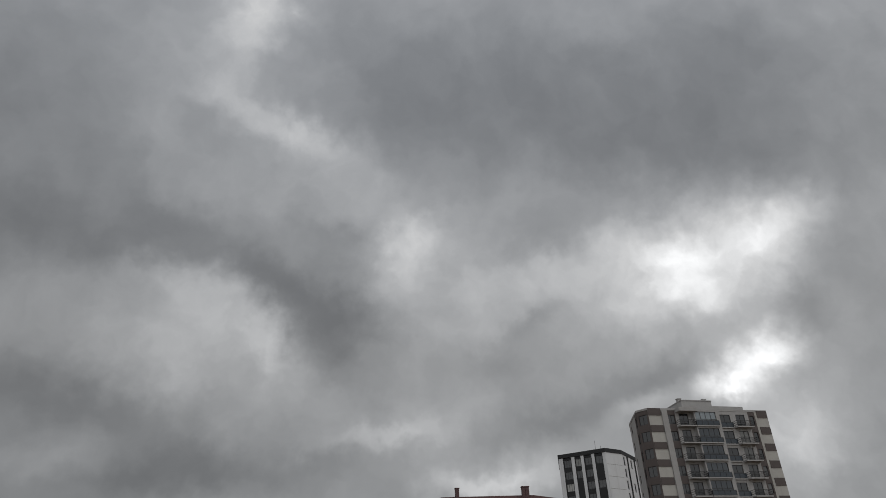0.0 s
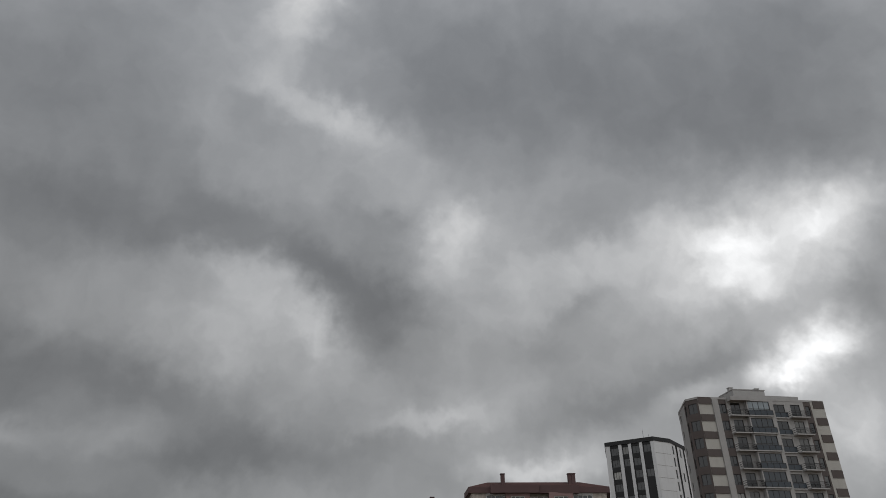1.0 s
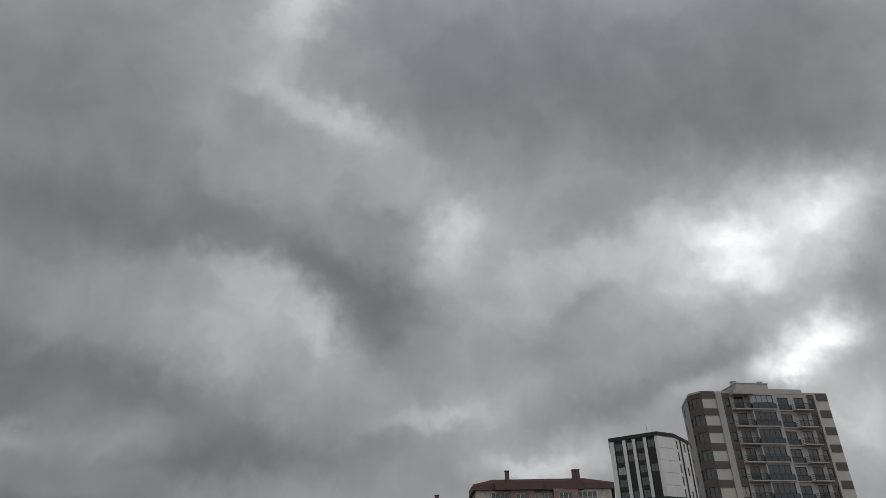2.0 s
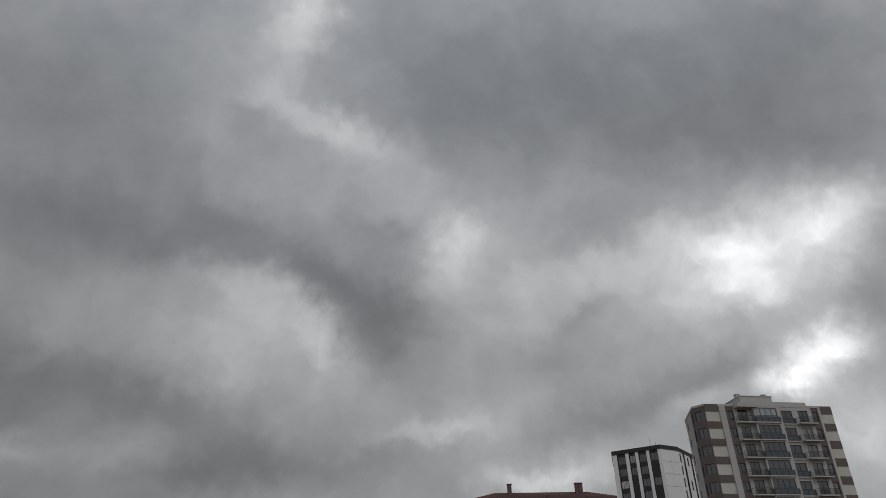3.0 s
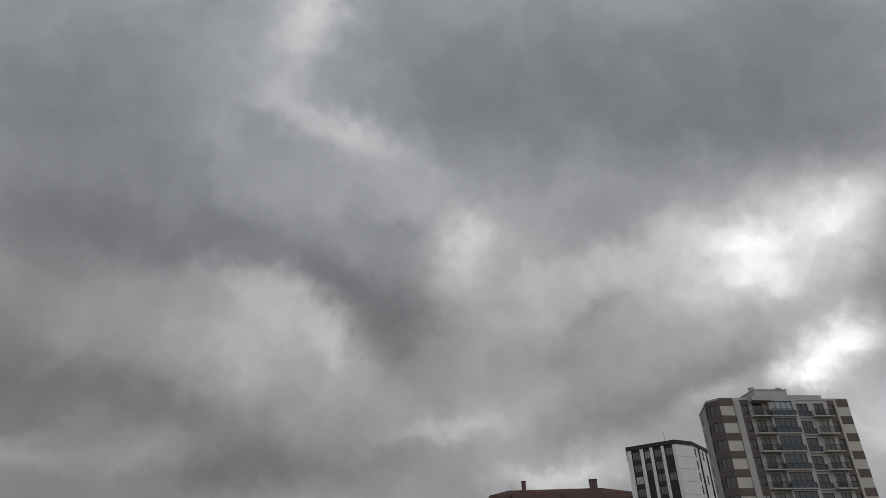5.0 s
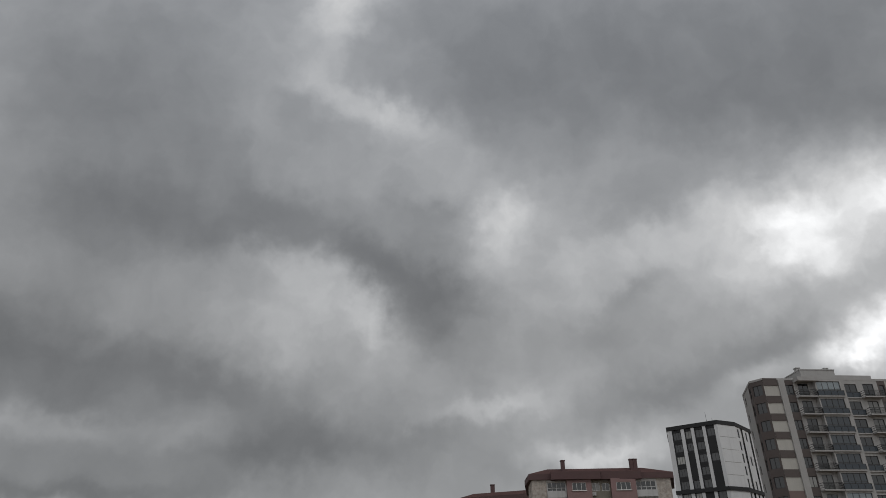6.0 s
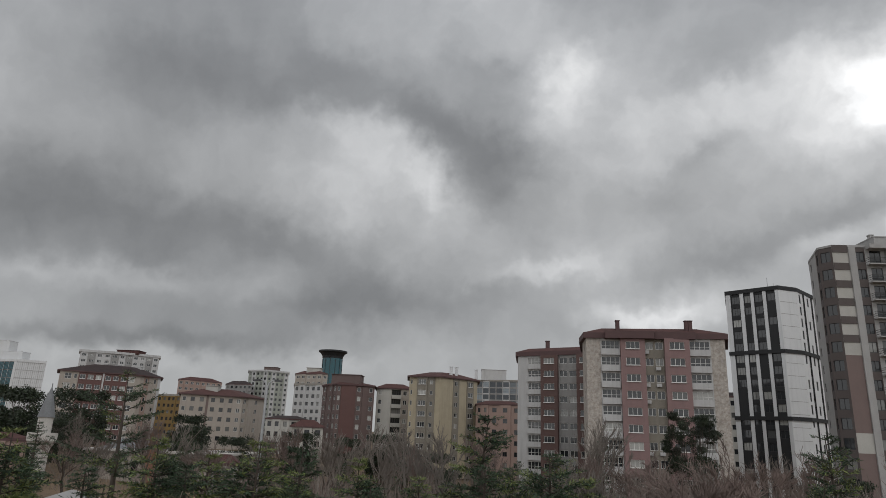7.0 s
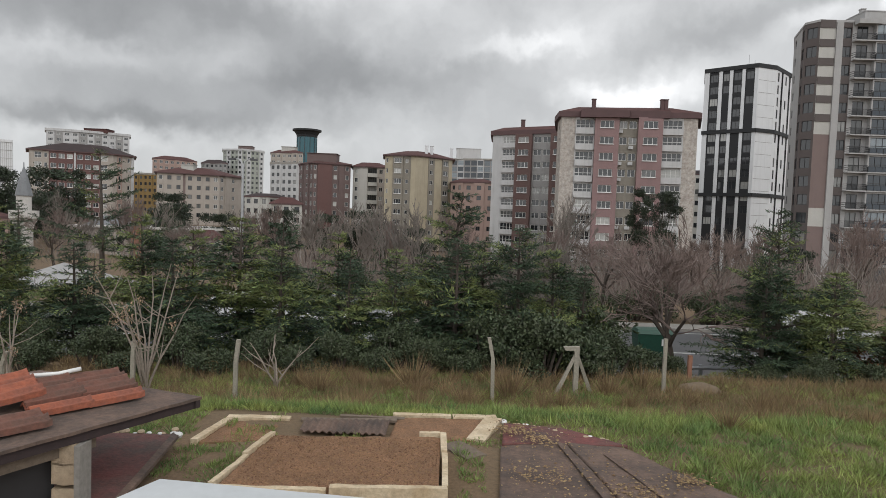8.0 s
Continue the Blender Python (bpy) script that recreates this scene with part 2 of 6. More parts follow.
M = {
    "pane": window_glass("pane", (0.03, 0.033, 0.036), (0.5, 0.5, 0.47), 0.33),
    "dark_pane": window_glass("dark_pane", (0.02, 0.023, 0.026), (0.35, 0.35, 0.33), 0.25),
    "teal_pane": surface("teal_glass", (0.02, 0.1, 0.125), rough=0.12, bump=0, spread=0.15),
    "blue_pane": window_glass("blue_pane", (0.02, 0.03, 0.04), (0.3, 0.35, 0.38), 0.5),
    "pvc": surface("white_pvc", (0.72, 0.72, 0.7), rough=0.4, bump=0, spread=0.06),
    "dark_frame": surface("dark_frame", (0.035, 0.035, 0.037), rough=0.45, bump=0, spread=0.1),
    "white_wall": surface("white_render", (0.64, 0.65, 0.66), rough=0.7, spread=0.05, stain=0.12),
    "black_wall": surface("black_cladding", (0.016, 0.017, 0.019), rough=0.7, spread=0.15, bump=0.05),
    "light_wall": surface("light_grey_render", (0.38, 0.375, 0.37), rough=0.85, spread=0.08, stain=0.15),
    "cream_wall": surface("cream_render", (0.46, 0.45, 0.42), rough=0.85, spread=0.08, stain=0.12),
    "umber_wall": surface("umber_render", (0.105, 0.088, 0.084), rough=0.85, spread=0.1, stain=0.1),
    "tan_wall": surface("tan_render", (0.19, 0.14, 0.13), rough=0.85, spread=0.08, stain=0.15),
    "pink_wall": surface("dusty_pink_render", (0.262, 0.172, 0.168), rough=0.9, spread=0.1, stain=0.22),
    "stone_wall": surface("mottled_beige_stone", (0.52, 0.485, 0.445), (0.33, 0.285, 0.25), rough=0.9, grain=1.6, large=2.4, spread=0.3, stain=0.1),
    "olive_wall": surface("drab_render", (0.24, 0.22, 0.185), rough=0.9, spread=0.12, stain=0.25),
    "brown_wall": surface("brown_render", (0.13, 0.08, 0.072), rough=0.9, spread=0.1, stain=0.2),
    "grey_wall": surface("weathered_grey_render", (0.29, 0.285, 0.28), rough=0.9, spread=0.12, stain=0.3),
    "pale_wall": surface("pale_grey_render", (0.5, 0.5, 0.5), rough=0.9, spread=0.08, stain=0.25),
    "yellow_wall": surface("yellow_cream_render", (0.41, 0.36, 0.265), rough=0.9, spread=0.1, stain=0.22),
    "mauve_wall": surface("mauve_brown_render", (0.15, 0.108, 0.102), rough=0.9, spread=0.1, stain=0.2),
    "ochre_wall": surface("ochre_render", (0.22, 0.145, 0.055), rough=0.9, spread=0.12),
    "brick_wall": surface("red_brick_render", (0.145, 0.08, 0.074), rough=0.9, spread=0.12, stain=0.15),
    "salmon_wall": surface("salmon_render", (0.36, 0.26, 0.225), rough=0.9, spread=0.1, stain=0.2),
    "beige_wall": surface("beige_render", (0.39, 0.35, 0.31), rough=0.9, spread=0.1, stain=0.2),
    "green_wall": surface("grey_green_render", (0.34, 0.36, 0.32), rough=0.9, spread=0.1, stain=0.25),
    "roof": surface("red_brown_roof", (0.1, 0.042, 0.038), rough=0.9, grain=14, spread=0.3),
    "dark_roof": surface("dark_roof", (0.05, 0.034, 0.034), rough=0.9, grain=12, spread=0.3),
    "fascia": surface("maroon_fascia", (0.1, 0.055, 0.055), rough=0.7, spread=0.12),
    "concrete": surface("concrete", (0.33, 0.31, 0.28), rough=0.9, grain=20, spread=0.25, stain=0.2),
    "rail": surface("dark_rail", (0.04, 0.04, 0.042), rough=0.5, bump=0, spread=0.1, metal=0.4),
    "smoked": surface("smoked_glass", (0.03, 0.042, 0.056), rough=0.06, bump=0, spread=0.1),
}

# ---- mesh helpers ----
class Shape:
    """Gathers corners, faces and material slots of one mesh."""

    def __init__(self):
        self.verts, self.faces, self.slots = [], [], []

    def face(self, points, slot=0):
        n = len(self.verts)
        self.verts += [tuple(p) for p in points]
        self.faces.append(tuple(range(n, n + len(points))))
        self.slots.append(slot)

    def hexa(self, low, high, slot=0):
        """A solid between two rings of corners."""
        n, k = len(self.verts), len(low)
        self.verts += [tuple(p) for p in low] + [tuple(p) for p in high]
        self.faces.append(tuple(range(n + k - 1, n - 1, -1)))
        self.faces.append(tuple(range(n + k, n + 2 * k)))
        for i in range(k):
            j = (i + 1) % k
            self.faces.append((n + i, n + j, n + k + j, n + k + i))
        self.slots += [slot] * (k + 2)

    def box(self, a, b, slot=0):
        (x0, y0, z0), (x1, y1, z1) = a, b
        ring = ((x0, y0), (x1, y0), (x1, y1), (x0, y1))
        self.hexa([(*p, z0) for p in ring], [(*p, z1) for p in ring], slot)

    def lattice(self, xs, zs, y0, y1, slot=0):
        """A flat frame in one piece: bars between every second pair of cuts, openings between them."""
        n, cols, rows = len(self.verts), len(xs), len(zs)
        for y in (y0, y1):
            self.verts += [(x, y, z) for z in zs for x in xs]

        def at(i, j, k):
            return n + k * cols * rows + j * cols + i

        def full(i, j):
            return 0 <= i < cols - 1 and 0 <= j < rows - 1 and (i % 2 == 0 or j % 2 == 0)

        for j in range(rows - 1):
            for i in range(cols - 1):
                if not full(i, j):
                    continue
                made = [(at(i, j, 0), at(i + 1, j, 0), at(i + 1, j + 1, 0), at(i, j + 1, 0)), (at(i, j, 1), at(i, j + 1, 1), at(i + 1, j + 1, 1), at(i + 1, j, 1))]
                if not full(i - 1, j):
                    made.append((at(i, j, 1), at(i, j, 0), at(i, j + 1, 0), at(i, j + 1, 1)))
                if not full(i + 1, j):
                    made.append((at(i + 1, j, 0), at(i + 1, j, 1), at(i + 1, j + 1, 1), at(i + 1, j + 1, 0)))
                if not full(i, j - 1):
                    made.append((at(i, j, 1), at(i + 1, j, 1), at(i + 1, j, 0), at(i, j, 0)))
                if not full(i, j + 1):
                    made.append((at(i, j + 1, 0), at(i + 1, j + 1, 0), at(i + 1, j + 1, 1), at(i, j + 1, 1)))
                self.faces += made
                self.slots += [slot] * len(made)

    def tube(self, points, radii, sides=6, slot=0, cap=True):
        n, k = len(self.verts), len(points)
        pts = [Vector(p) for p in points]
        for i, p in enumerate(pts):
            d = (pts[min(i + 1, k - 1)] - pts[max(i - 1, 0)]).normalized()
            a = d.orthogonal().normalized()
            if i and abs(a.dot(last)) < 0.999:
                a = (last - d * last.dot(d)).normalized()
            last, b = a, d.cross(a)
            for s in range(sides):
                w = 2 * math.pi * s / sides
                self.verts.append(tuple(p + (a * math.cos(w) + b * math.sin(w)) * radii[i]))
        for i in range(k - 1):
            for s in range(sides):
                t = (s + 1) % sides
                self.faces.append((n + i * sides + s, n + i * sides + t, n + (i + 1) * sides + t, n + (i + 1) * sides + s))
                self.slots.append(slot)
        if cap:
            self.faces += [tuple(n + s for s in reversed(range(sides))), tuple(n + (k - 1) * sides + s for s in range(sides))]
            self.slots += [slot] * 2

    def turn(self, profile, sides=16, slot=0, centre=(0, 0)):
        """A turned form from (radius, height) pairs, bottom to top."""
        n = len(self.verts)
        for r, z in profile:
            for s in range(sides):
                w = 2 * math.pi * s / sides
                self.verts.append((centre[0] + r * math.cos(w), centre[1] + r * math.sin(w), z))
        for i in range(len(profile) - 1):
            for s in range(sides):
                t = (s + 1) % sides
                self.faces.append((n + i * sides + s, n + i * sides + t, n + (i + 1) * sides + t, n + (i + 1) * sides + s))
                self.slots.append(slot)
        self.faces += [tuple(n + s for s in reversed(range(sides))), tuple(n + (len(profile) - 1) * sides + s for s in range(sides))]
        self.slots += [slot] * 2

    def mesh(self, name, mats, smooth=False):
        me = bpy.data.meshes.new(name)
        me.from_pydata(self.verts, [], self.faces)
        for m in mats if isinstance(mats, (list, tuple)) else [mats]:
            me.materials.append(m)
        me.polygons.foreach_set("material_index", self.slots)
        if smooth:
            me.polygons.foreach_set("use_smooth", [True] * len(self.faces))
        me.update()
        return me


def part(name, data, mats, parent, label="", at=None, smooth=False):
    """Links a Shape or a mesh as one object under a thing or a part."""
    me = data.mesh(name, mats, smooth) if isinstance(data, Shape) else data
    ob = new(name, me)
    ob.parent = parent
    if at is not None:
        ob.matrix_basis = at
    return tagged(ob, label)


def thing(name, label, category, at=None, group="", kind=""):
    ob = new(name)
    ob.empty_display_size = 0.2
    if at is not None:
        ob.matrix_basis = at
    return tagged(ob, label, category, group, kind)


def solid(name, shape, mats, label, category, at=None, group="", kind="", smooth=False):
    ob = new(name, shape.mesh(name, mats, smooth))
    if at is not None:
        ob.matrix_basis = at
    return tagged(ob, label, category, group, kind)

# ---- ground ----
def rise(x, y):
    """Height of the land: the garden terrace, the road below it, and the falling ground beyond."""
    def step(a, b, v):
        v = min(1, max(0, (v - a) / (b - a)))
        return v * v * (3 - 2 * v)
    near = -1.1 * step(8.6, 13.5, y) - 0.3 * step(15.5, 17.5, y) - 1.1 * step(17.5, 20, y)
    drop = -5.5 * step(38, 95, y) * step(-60, 15, x) - 1.2 * step(35, 90, y)
    far = 9 * step(180, 700, y)
    lumps = 0.05 * noise.noise((x * 0.7, y * 0.7, 0)) + 0.02 * noise.noise((x * 2.3, y * 2.3, 4)) if y < 20 else 0
    return near + drop + far + (lumps if -20 < x < 25 and y > -5 else 0)


ground_mat = surface("earth_and_turf", (0.15, 0.108, 0.062), (0.21, 0.138, 0.082), rough=0.95, grain=25, large=0.5, bump=0.6, spread=0.35)
xs = [-3000, -1200, -500, -300, -200, -140, -100, -70, -50, -35, -25] + [i * 0.5 for i in range(-40, 49)] + [30, 40, 50, 70, 100, 140, 200, 300, 500, 1200, 3000]
ys = [-1500, -300, -80, -30, -12, -5] + [i * 0.5 for i in range(0, 48)] + [25, 27, 30, 34, 38, 44, 52, 60, 70, 80, 95, 110, 140, 180, 240, 320, 450, 700, 1200, 4000]
ground_form = Shape()
ground_form.verts = [(x, y, rise(x, y)) for y in ys for x in xs]
k = len(xs)
ground_form.faces = [(j * k + i, j * k + i + 1, (j + 1) * k + i + 1, (j + 1) * k + i) for j in range(len(ys) - 1) for i in range(k - 1)]
ground_form.slots = [0] * len(ground_form.faces)
ground = solid("ground", ground_form, ground_mat, "rough grassy earth falling away to the town", "ground", kind="structure", smooth=True)

# ---- buildings ----
frames = {}


def window_meshes(w, h, style):
    """Frame with its bars, and the pane set in it; shared by windows of one size."""
    key = (round(w, 2), round(h, 2), style)
    if key not in frames:
        w, h, _ = key
        bar, f = 0.07, Shape()
        n = max(1, round(w / 0.75)) if style != "tall" else max(2, round(w / 1.05))
        cuts = [-w / 2, -w / 2 + bar]
        for i in range(1, n):
            cuts += [-w / 2 + w * i / n - 0.035, -w / 2 + w * i / n + 0.035]
        cuts += [w / 2 - bar, w / 2]
        rows = [0, bar, h - bar, h] if style not in ("glazed", "tall") else [0, bar, h * 0.42, h * 0.42 + 0.07, h - bar, h]
        f.lattice(cuts, rows, -0.05, 0.03)
        p = Shape()
        p.box((-w / 2 + 0.03, 0.0, 0.03), (w / 2 - 0.03, 0.015, h - 0.03))
        sill = None
        if style == "sill":
            sill = Shape()
            sill.box((-w / 2 - 0.1, -0.3, -0.1), (w / 2 + 0.1, -0.06, -0.003))
        frames[key] = f, p, sill, {}
    return frames[key]


def add_window(home, at, w, h, style, frame_mat, pane_mat):
    f, p, sill, made = window_meshes(w, h, style)
    pair = (frame_mat, pane_mat)
    if pair not in made:
        made[pair] = f.mesh("window", M[frame_mat]), p.mesh("pane", M[pane_mat]), sill and sill.mesh("sill", M[frame_mat])
    window = part("window", made[pair][0], None, home, at=at)
    part("pane", made[pair][1], None, window)
    if made[pair][2]:
        part("sill", made[pair][2], None, window)


balconies = {}


def balcony_mesh(w, deep, rail):
    key = (round(w, 1), deep, rail)
    if key not in balconies:
        s, r = Shape(), Shape()
        s.box((-w / 2, -deep, -0.18), (w / 2, 0.0, 0.02))
        if rail == "glass":
            r.box((-w / 2 + 0.04, -deep + 0.03, 0.06), (w / 2 - 0.04, -deep + 0.05, 0.84))
            r.box((-w / 2 + 0.03, -deep + 0.05, 0.06), (-w / 2 + 0.05, 0, 0.84)), r.box((w / 2 - 0.05, -deep + 0.05, 0.06), (w / 2 - 0.03, 0, 0.84))
            r.box((-w / 2, -deep, 0.86), (w / 2, -deep + 0.07, 0.93), 1)
            n = max(2, round(w / 1.1))
            for i in range(n + 1):
                x = -w / 2 + 0.03 + (w - 0.06) * i / n
                r.box((x - 0.025, -deep - 0.01, 0.02), (x + 0.025, -deep + 0.025, 0.86), 1)
        elif rail == "wall":
            r.box((-w / 2, -deep, 0.02), (w / 2, -deep + 0.1, 0.95))
            r.box((-w / 2, -deep + 0.1, 0.02), (-w / 2 + 0.1, 0, 0.95)), r.box((w / 2 - 0.1, -deep + 0.1, 0.02), (w / 2, 0, 0.95))
        else:
            n = int(w / 0.15)
            cuts = []
            for i in range(n + 1):
                x = -w / 2 + (w - 0.03) * i / n
                cuts += [x, x + 0.03]
            r.lattice(cuts, [0.06, 0.1, 0.98, 1.06], -deep + 0.01, -deep + 0.04)
            for e in (-w / 2, w / 2 - 0.03):
                for z in (0.3, 0.65, 0.98):
                    r.box((e, -deep + 0.045, z), (e + 0.03, 0, z + 0.06))
        balconies[key] = s, r, {}
    return balconies[key]


def add_balcony(home, at, w, deep, rail, slab_mat, rail_mat):
    s, r, made = balcony_mesh(w, deep, rail)
    pair = slab_mat, rail_mat
    if pair not in made:
        made[pair] = s.mesh("balcony", M[slab_mat]), r.mesh("railing", [M[rail_mat], M["rail"]])
    balcony = part("balcony", made[pair][0], None, home, at=at)
    part("railing", made[pair][1], None, balcony)


def facade(home, walls, slots, a, b, base, top, storey, strips):
    """One face of a building from plan point a to b (left to right from outside), storeys counted down from the top.
    strips: (width, material or a function of the storey, out, opening); opening: (share of width, sill, height, style, frame, pane[, balcony])."""
    a, b = Vector((*a, 0)), Vector((*b, 0))
    along = (b - a).normalized()
    inward = Vector((-along.y, along.x, 0))
    length, total = (b - a).length, sum(s[0] for s in strips)
    turn = Matrix(((along.x, inward.x, 0, 0), (along.y, inward.y, 0, 0), (0, 0, 1, 0), (0, 0, 0, 1)))
    floors = math.ceil((top - base) / storey)

    def at(x, y, z):
        return a + along * x + inward * y + Vector((0, 0, z))

    def slot(mat):
        if mat not in slots:
            slots.append(mat)
        return slots.index(mat)

    x = 0
    for i, (wide, mat, out, opening) in enumerate(strips):
        wide *= length / total
        x0, x1, y = x, x + wide, -out
        x = x1
        if out:
            for e, first in ((x0, True), (x1, False)):
                quad = [at(e, 0, base), at(e, y, base), at(e, y, top), at(e, 0, top)]
                walls.face(quad if first else quad[::-1], slot(mat(0) if callable(mat) else mat))
            walls.face([at(x0, 0, top), at(x0, y, top), at(x1, y, top), at(x1, 0, top)], slot(mat(0) if callable(mat) else mat))
        for n in range(floors):
            z1, z0 = top - n * storey, max(base, top - (n + 1) * storey)
            m = slot(mat(n) if callable(mat) else mat)
            choice = opening(n) if callable(opening) else opening
            if not choice or z1 - z0 < storey * 0.9:
                walls.face([at(x0, y, z0), at(x1, y, z0), at(x1, y, z1), at(x0, y, z1)], m)
                continue
            share, sill, high, style, frame_mat, pane_mat, *more = choice
            w = wide * share
            l, r, s, t = (x0 + x1 - w) / 2, (x0 + x1 + w) / 2, z0 + sill, z0 + sill + high
            for p in ((x0, l, z0, z1), (r, x1, z0, z1), (l, r, z0, s), (l, r, t, z1)):
                if p[1] - p[0] > 1e-4 and p[3] - p[2] > 1e-4:
                    walls.face([at(p[0], y, p[2]), at(p[1], y, p[2]), at(p[1], y, p[3]), at(p[0], y, p[3])], m)
            d = y + 0.22
            walls.face([at(l, y, s), at(r, y, s), at(r, d, s), at(l, d, s)], m)
            walls.face([at(l, d, t), at(r, d, t), at(r, y, t), at(l, y, t)], m)
            walls.face([at(l, y, s), at(l, d, s), at(l, d, t), at(l, y, t)], m)
            walls.face([at(r, d, s), at(r, y, s), at(r, y, t), at(r, d, t)], m)
            spot = Matrix.Translation(at((l + r) / 2, y + 0.16, s)) @ turn
            add_window(home, spot, w, high, style, frame_mat, pane_mat)
            if more:
                deep, rail, slab_mat, rail_mat, bw = more
                add_balcony(home, Matrix.Translation(at((x0 + x1) / 2, y - 0.003, z0 + 0.05)) @ turn, wide * bw, deep, rail, slab_mat, rail_mat)


def building(label, chain, base, top, storey, faces, back=12.0, roof=("flat", "concrete"), name="apartment_building", eave=0.5, body="grey_wall"):
    """A block of flats: the faces that are seen along the chain of plan points, plain walls behind, and a roof."""
    cx, cy = (sum(p[i] for p in chain) / len(chain) for i in (0, 1))
    home = thing(name, label, "building", Matrix.Translation((cx, cy, base)))
    pts = [(p[0] - cx, p[1] - cy) for p in chain]
    high = top - base
    walls, slots = Shape(), [body]
    for i, strips in enumerate(faces):
        facade(home, walls, slots, pts[i], pts[i + 1], 0, high, storey, strips)
    first, final = Vector(pts[0]), Vector(pts[-1])
    rear = [tuple(p + (p + Vector((cx, cy)) + (Vector((0.06, 0)) if p == first else Vector((-0.06, 0))) * back).normalized() * back) for p in (final, first)]
    loop = pts + rear
    for i in range(len(pts) - 1, len(loop)):
        a, b = loop[i], loop[(i + 1) % len(loop)]
        walls.face([(*a, 0), (*b, 0), (*b, high), (*a, high)], 0)
    walls.face([(*p, 0) for p in reversed(loop)], 0)
    walls.face([(*p, high) for p in loop], 0)
    part("wall", walls, [M[s] for s in slots], home)
    mid = Vector((sum(p[0] for p in loop) / len(loop), sum(p[1] for p in loop) / len(loop)))

    def grown(d):
        return [tuple(Vector(p) + (Vector(p) - mid).normalized() * d) for p in loop]

    cover = Shape()
    kind, mat, *size = roof
    if kind == "flat":
        rim = size[0] if size else 0.9
        outer, inner = grown(eave), grown(-0.6)
        n = len(loop)
        for i in range(n):
            j = (i + 1) % n
            cover.hexa([(*outer[i], high + 0.004), (*outer[j], high + 0.004), (*inner[j], high + 0.004), (*inner[i], high + 0.004)],
                       [(*outer[i], high + rim), (*outer[j], high + rim), (*inner[j], high + rim), (*inner[i], high + rim)])
        part("roof", cover, M[mat], home)
    else:
        peak, shrink, deep = (*size, 0.35)[:3]
        lip = grown(eave)
        cover.hexa([(*p, high + 0.004) for p in lip], [(*p, high + deep) for p in lip], 1)
        n, top_ring = len(loop), [tuple(Vector(p) + (mid - Vector(p)) * shrink) for p in loop]
        for i in range(n):
            j = (i + 1) % n
            cover.face([(*lip[i], high + deep), (*lip[j], high + deep), (*top_ring[j], high + deep + peak), (*top_ring[i], high + deep + peak)], 0)
        cover.face([(*p, high + deep + peak) for p in top_ring], 0)
        part("roof", cover, [M[mat], M["fascia"]], home)
    return home, (cx, cy, base)


def roof_box(home, centre, base, x, y, w, d, h, mat, name="chimney", z=None, cap=0.08):
    s = Shape()
    z = z or 0
    s.box((x - w / 2, y - d / 2, z), (x + w / 2, y + d / 2, z + h))
    if cap:
        s.box((x - w / 2 - cap, y - d / 2 - cap, z + h), (x + w / 2 + cap, y + d / 2 + cap, z + h + 0.15))
    m = Matrix.Translation((-centre[0], -centre[1], -base))
    part(name, s, M[mat], home, at=m)


WIN = (0.55, 0.95, 1.35, "plain", "pvc", "pane")
WIDE = (0.62, 0.95, 1.4, "sill", "pvc", "pane")
DARK = (0.6, 0.9, 1.5, "plain", "dark_frame", "dark_pane")
GLAZED = (0.92, 0.75, 1.75, "glazed", "pvc", "pane", 0.5, "wall", "pale_wall", "pale_wall", 0.96)


# tall striped tower
def stripes(n):
    return "cream_wall" if n < 6 or n == 10 else "tan_wall"


def bands(n):
    return "umber_wall"


T_WIN = (0.62, 0.5, 1.75, "plain", "dark_frame", "dark_pane")
T_DOOR = (0.55, 0.1, 2.35, "tall", "dark_frame", "dark_pane", 1.15, "bars", "light_wall", "rail", 0.98)
T_GLASS = (0.9, 0.25, 2.35, "tall", "dark_frame", "blue_pane", 0.3, "glass", "light_wall", "smoked", 1.0)
T_SMALL = (0.75, 0.1, 2.3, "tall", "dark_frame", "dark_pane", 0.25, "glass", "light_wall", "smoked", 0.9)
tower, tc = building(
    "tall grey and cream apartment tower with brown stripes", [(61.0, 117.0), (58.3, 108.6), (59.6, 106.6), (83.4, 106.2)], -9.5, 36.0, 3.0,
    [[(3, "light_wall", 0, (0.3, 0.8, 1.4, "plain", "dark_frame", "dark_pane")), (3, "light_wall", 0, None), (2, "umber_wall", 0, T_WIN)],
     [(1, "umber_wall", 0, (0.7, 0.5, 1.75, "plain", "dark_frame", "dark_pane"))],
     [(2.6, stripes, 0, None), (1.1, "light_wall", 0.25, None), (1.6, "umber_wall", 0, (0.85, 0.5, 1.7, "plain", "dark_frame", "dark_pane")),
      (3.3, "light_wall", 0, T_DOOR), (4.6, "light_wall", 0.9, T_GLASS), (0.5, "light_wall", 0.9, None), (3.1, "light_wall", 0, T_SMALL),
      (3.4, "light_wall", 0, T_DOOR), (1.4, "umber_wall", 0, T_WIN), (2.6, stripes, 0.02, None)]],
    back=14, roof=("flat", "light_wall", 0.35), eave=0.08, body="light_wall")
for n in range(6):
    s = Shape()
    z = 36.0 - n * 3.0
    s.box((59.62, 106.47, z - 0.95), (62.08, 106.59, z + (0.33 if n == 0 else 0.25)))
    part("stripe", s, M["umber_wall"], tower, at=Matrix.Translation((-tc[0], -tc[1], -tc[2])))
    s = Shape()
    s.box((81.3, 106.1, z - 1.1), (83.35, 106.2, z + 0.2))
    part("stripe", s, M["umber_wall"], tower, at=Matrix.Translation((-tc[0], -tc[1], -tc[2])))
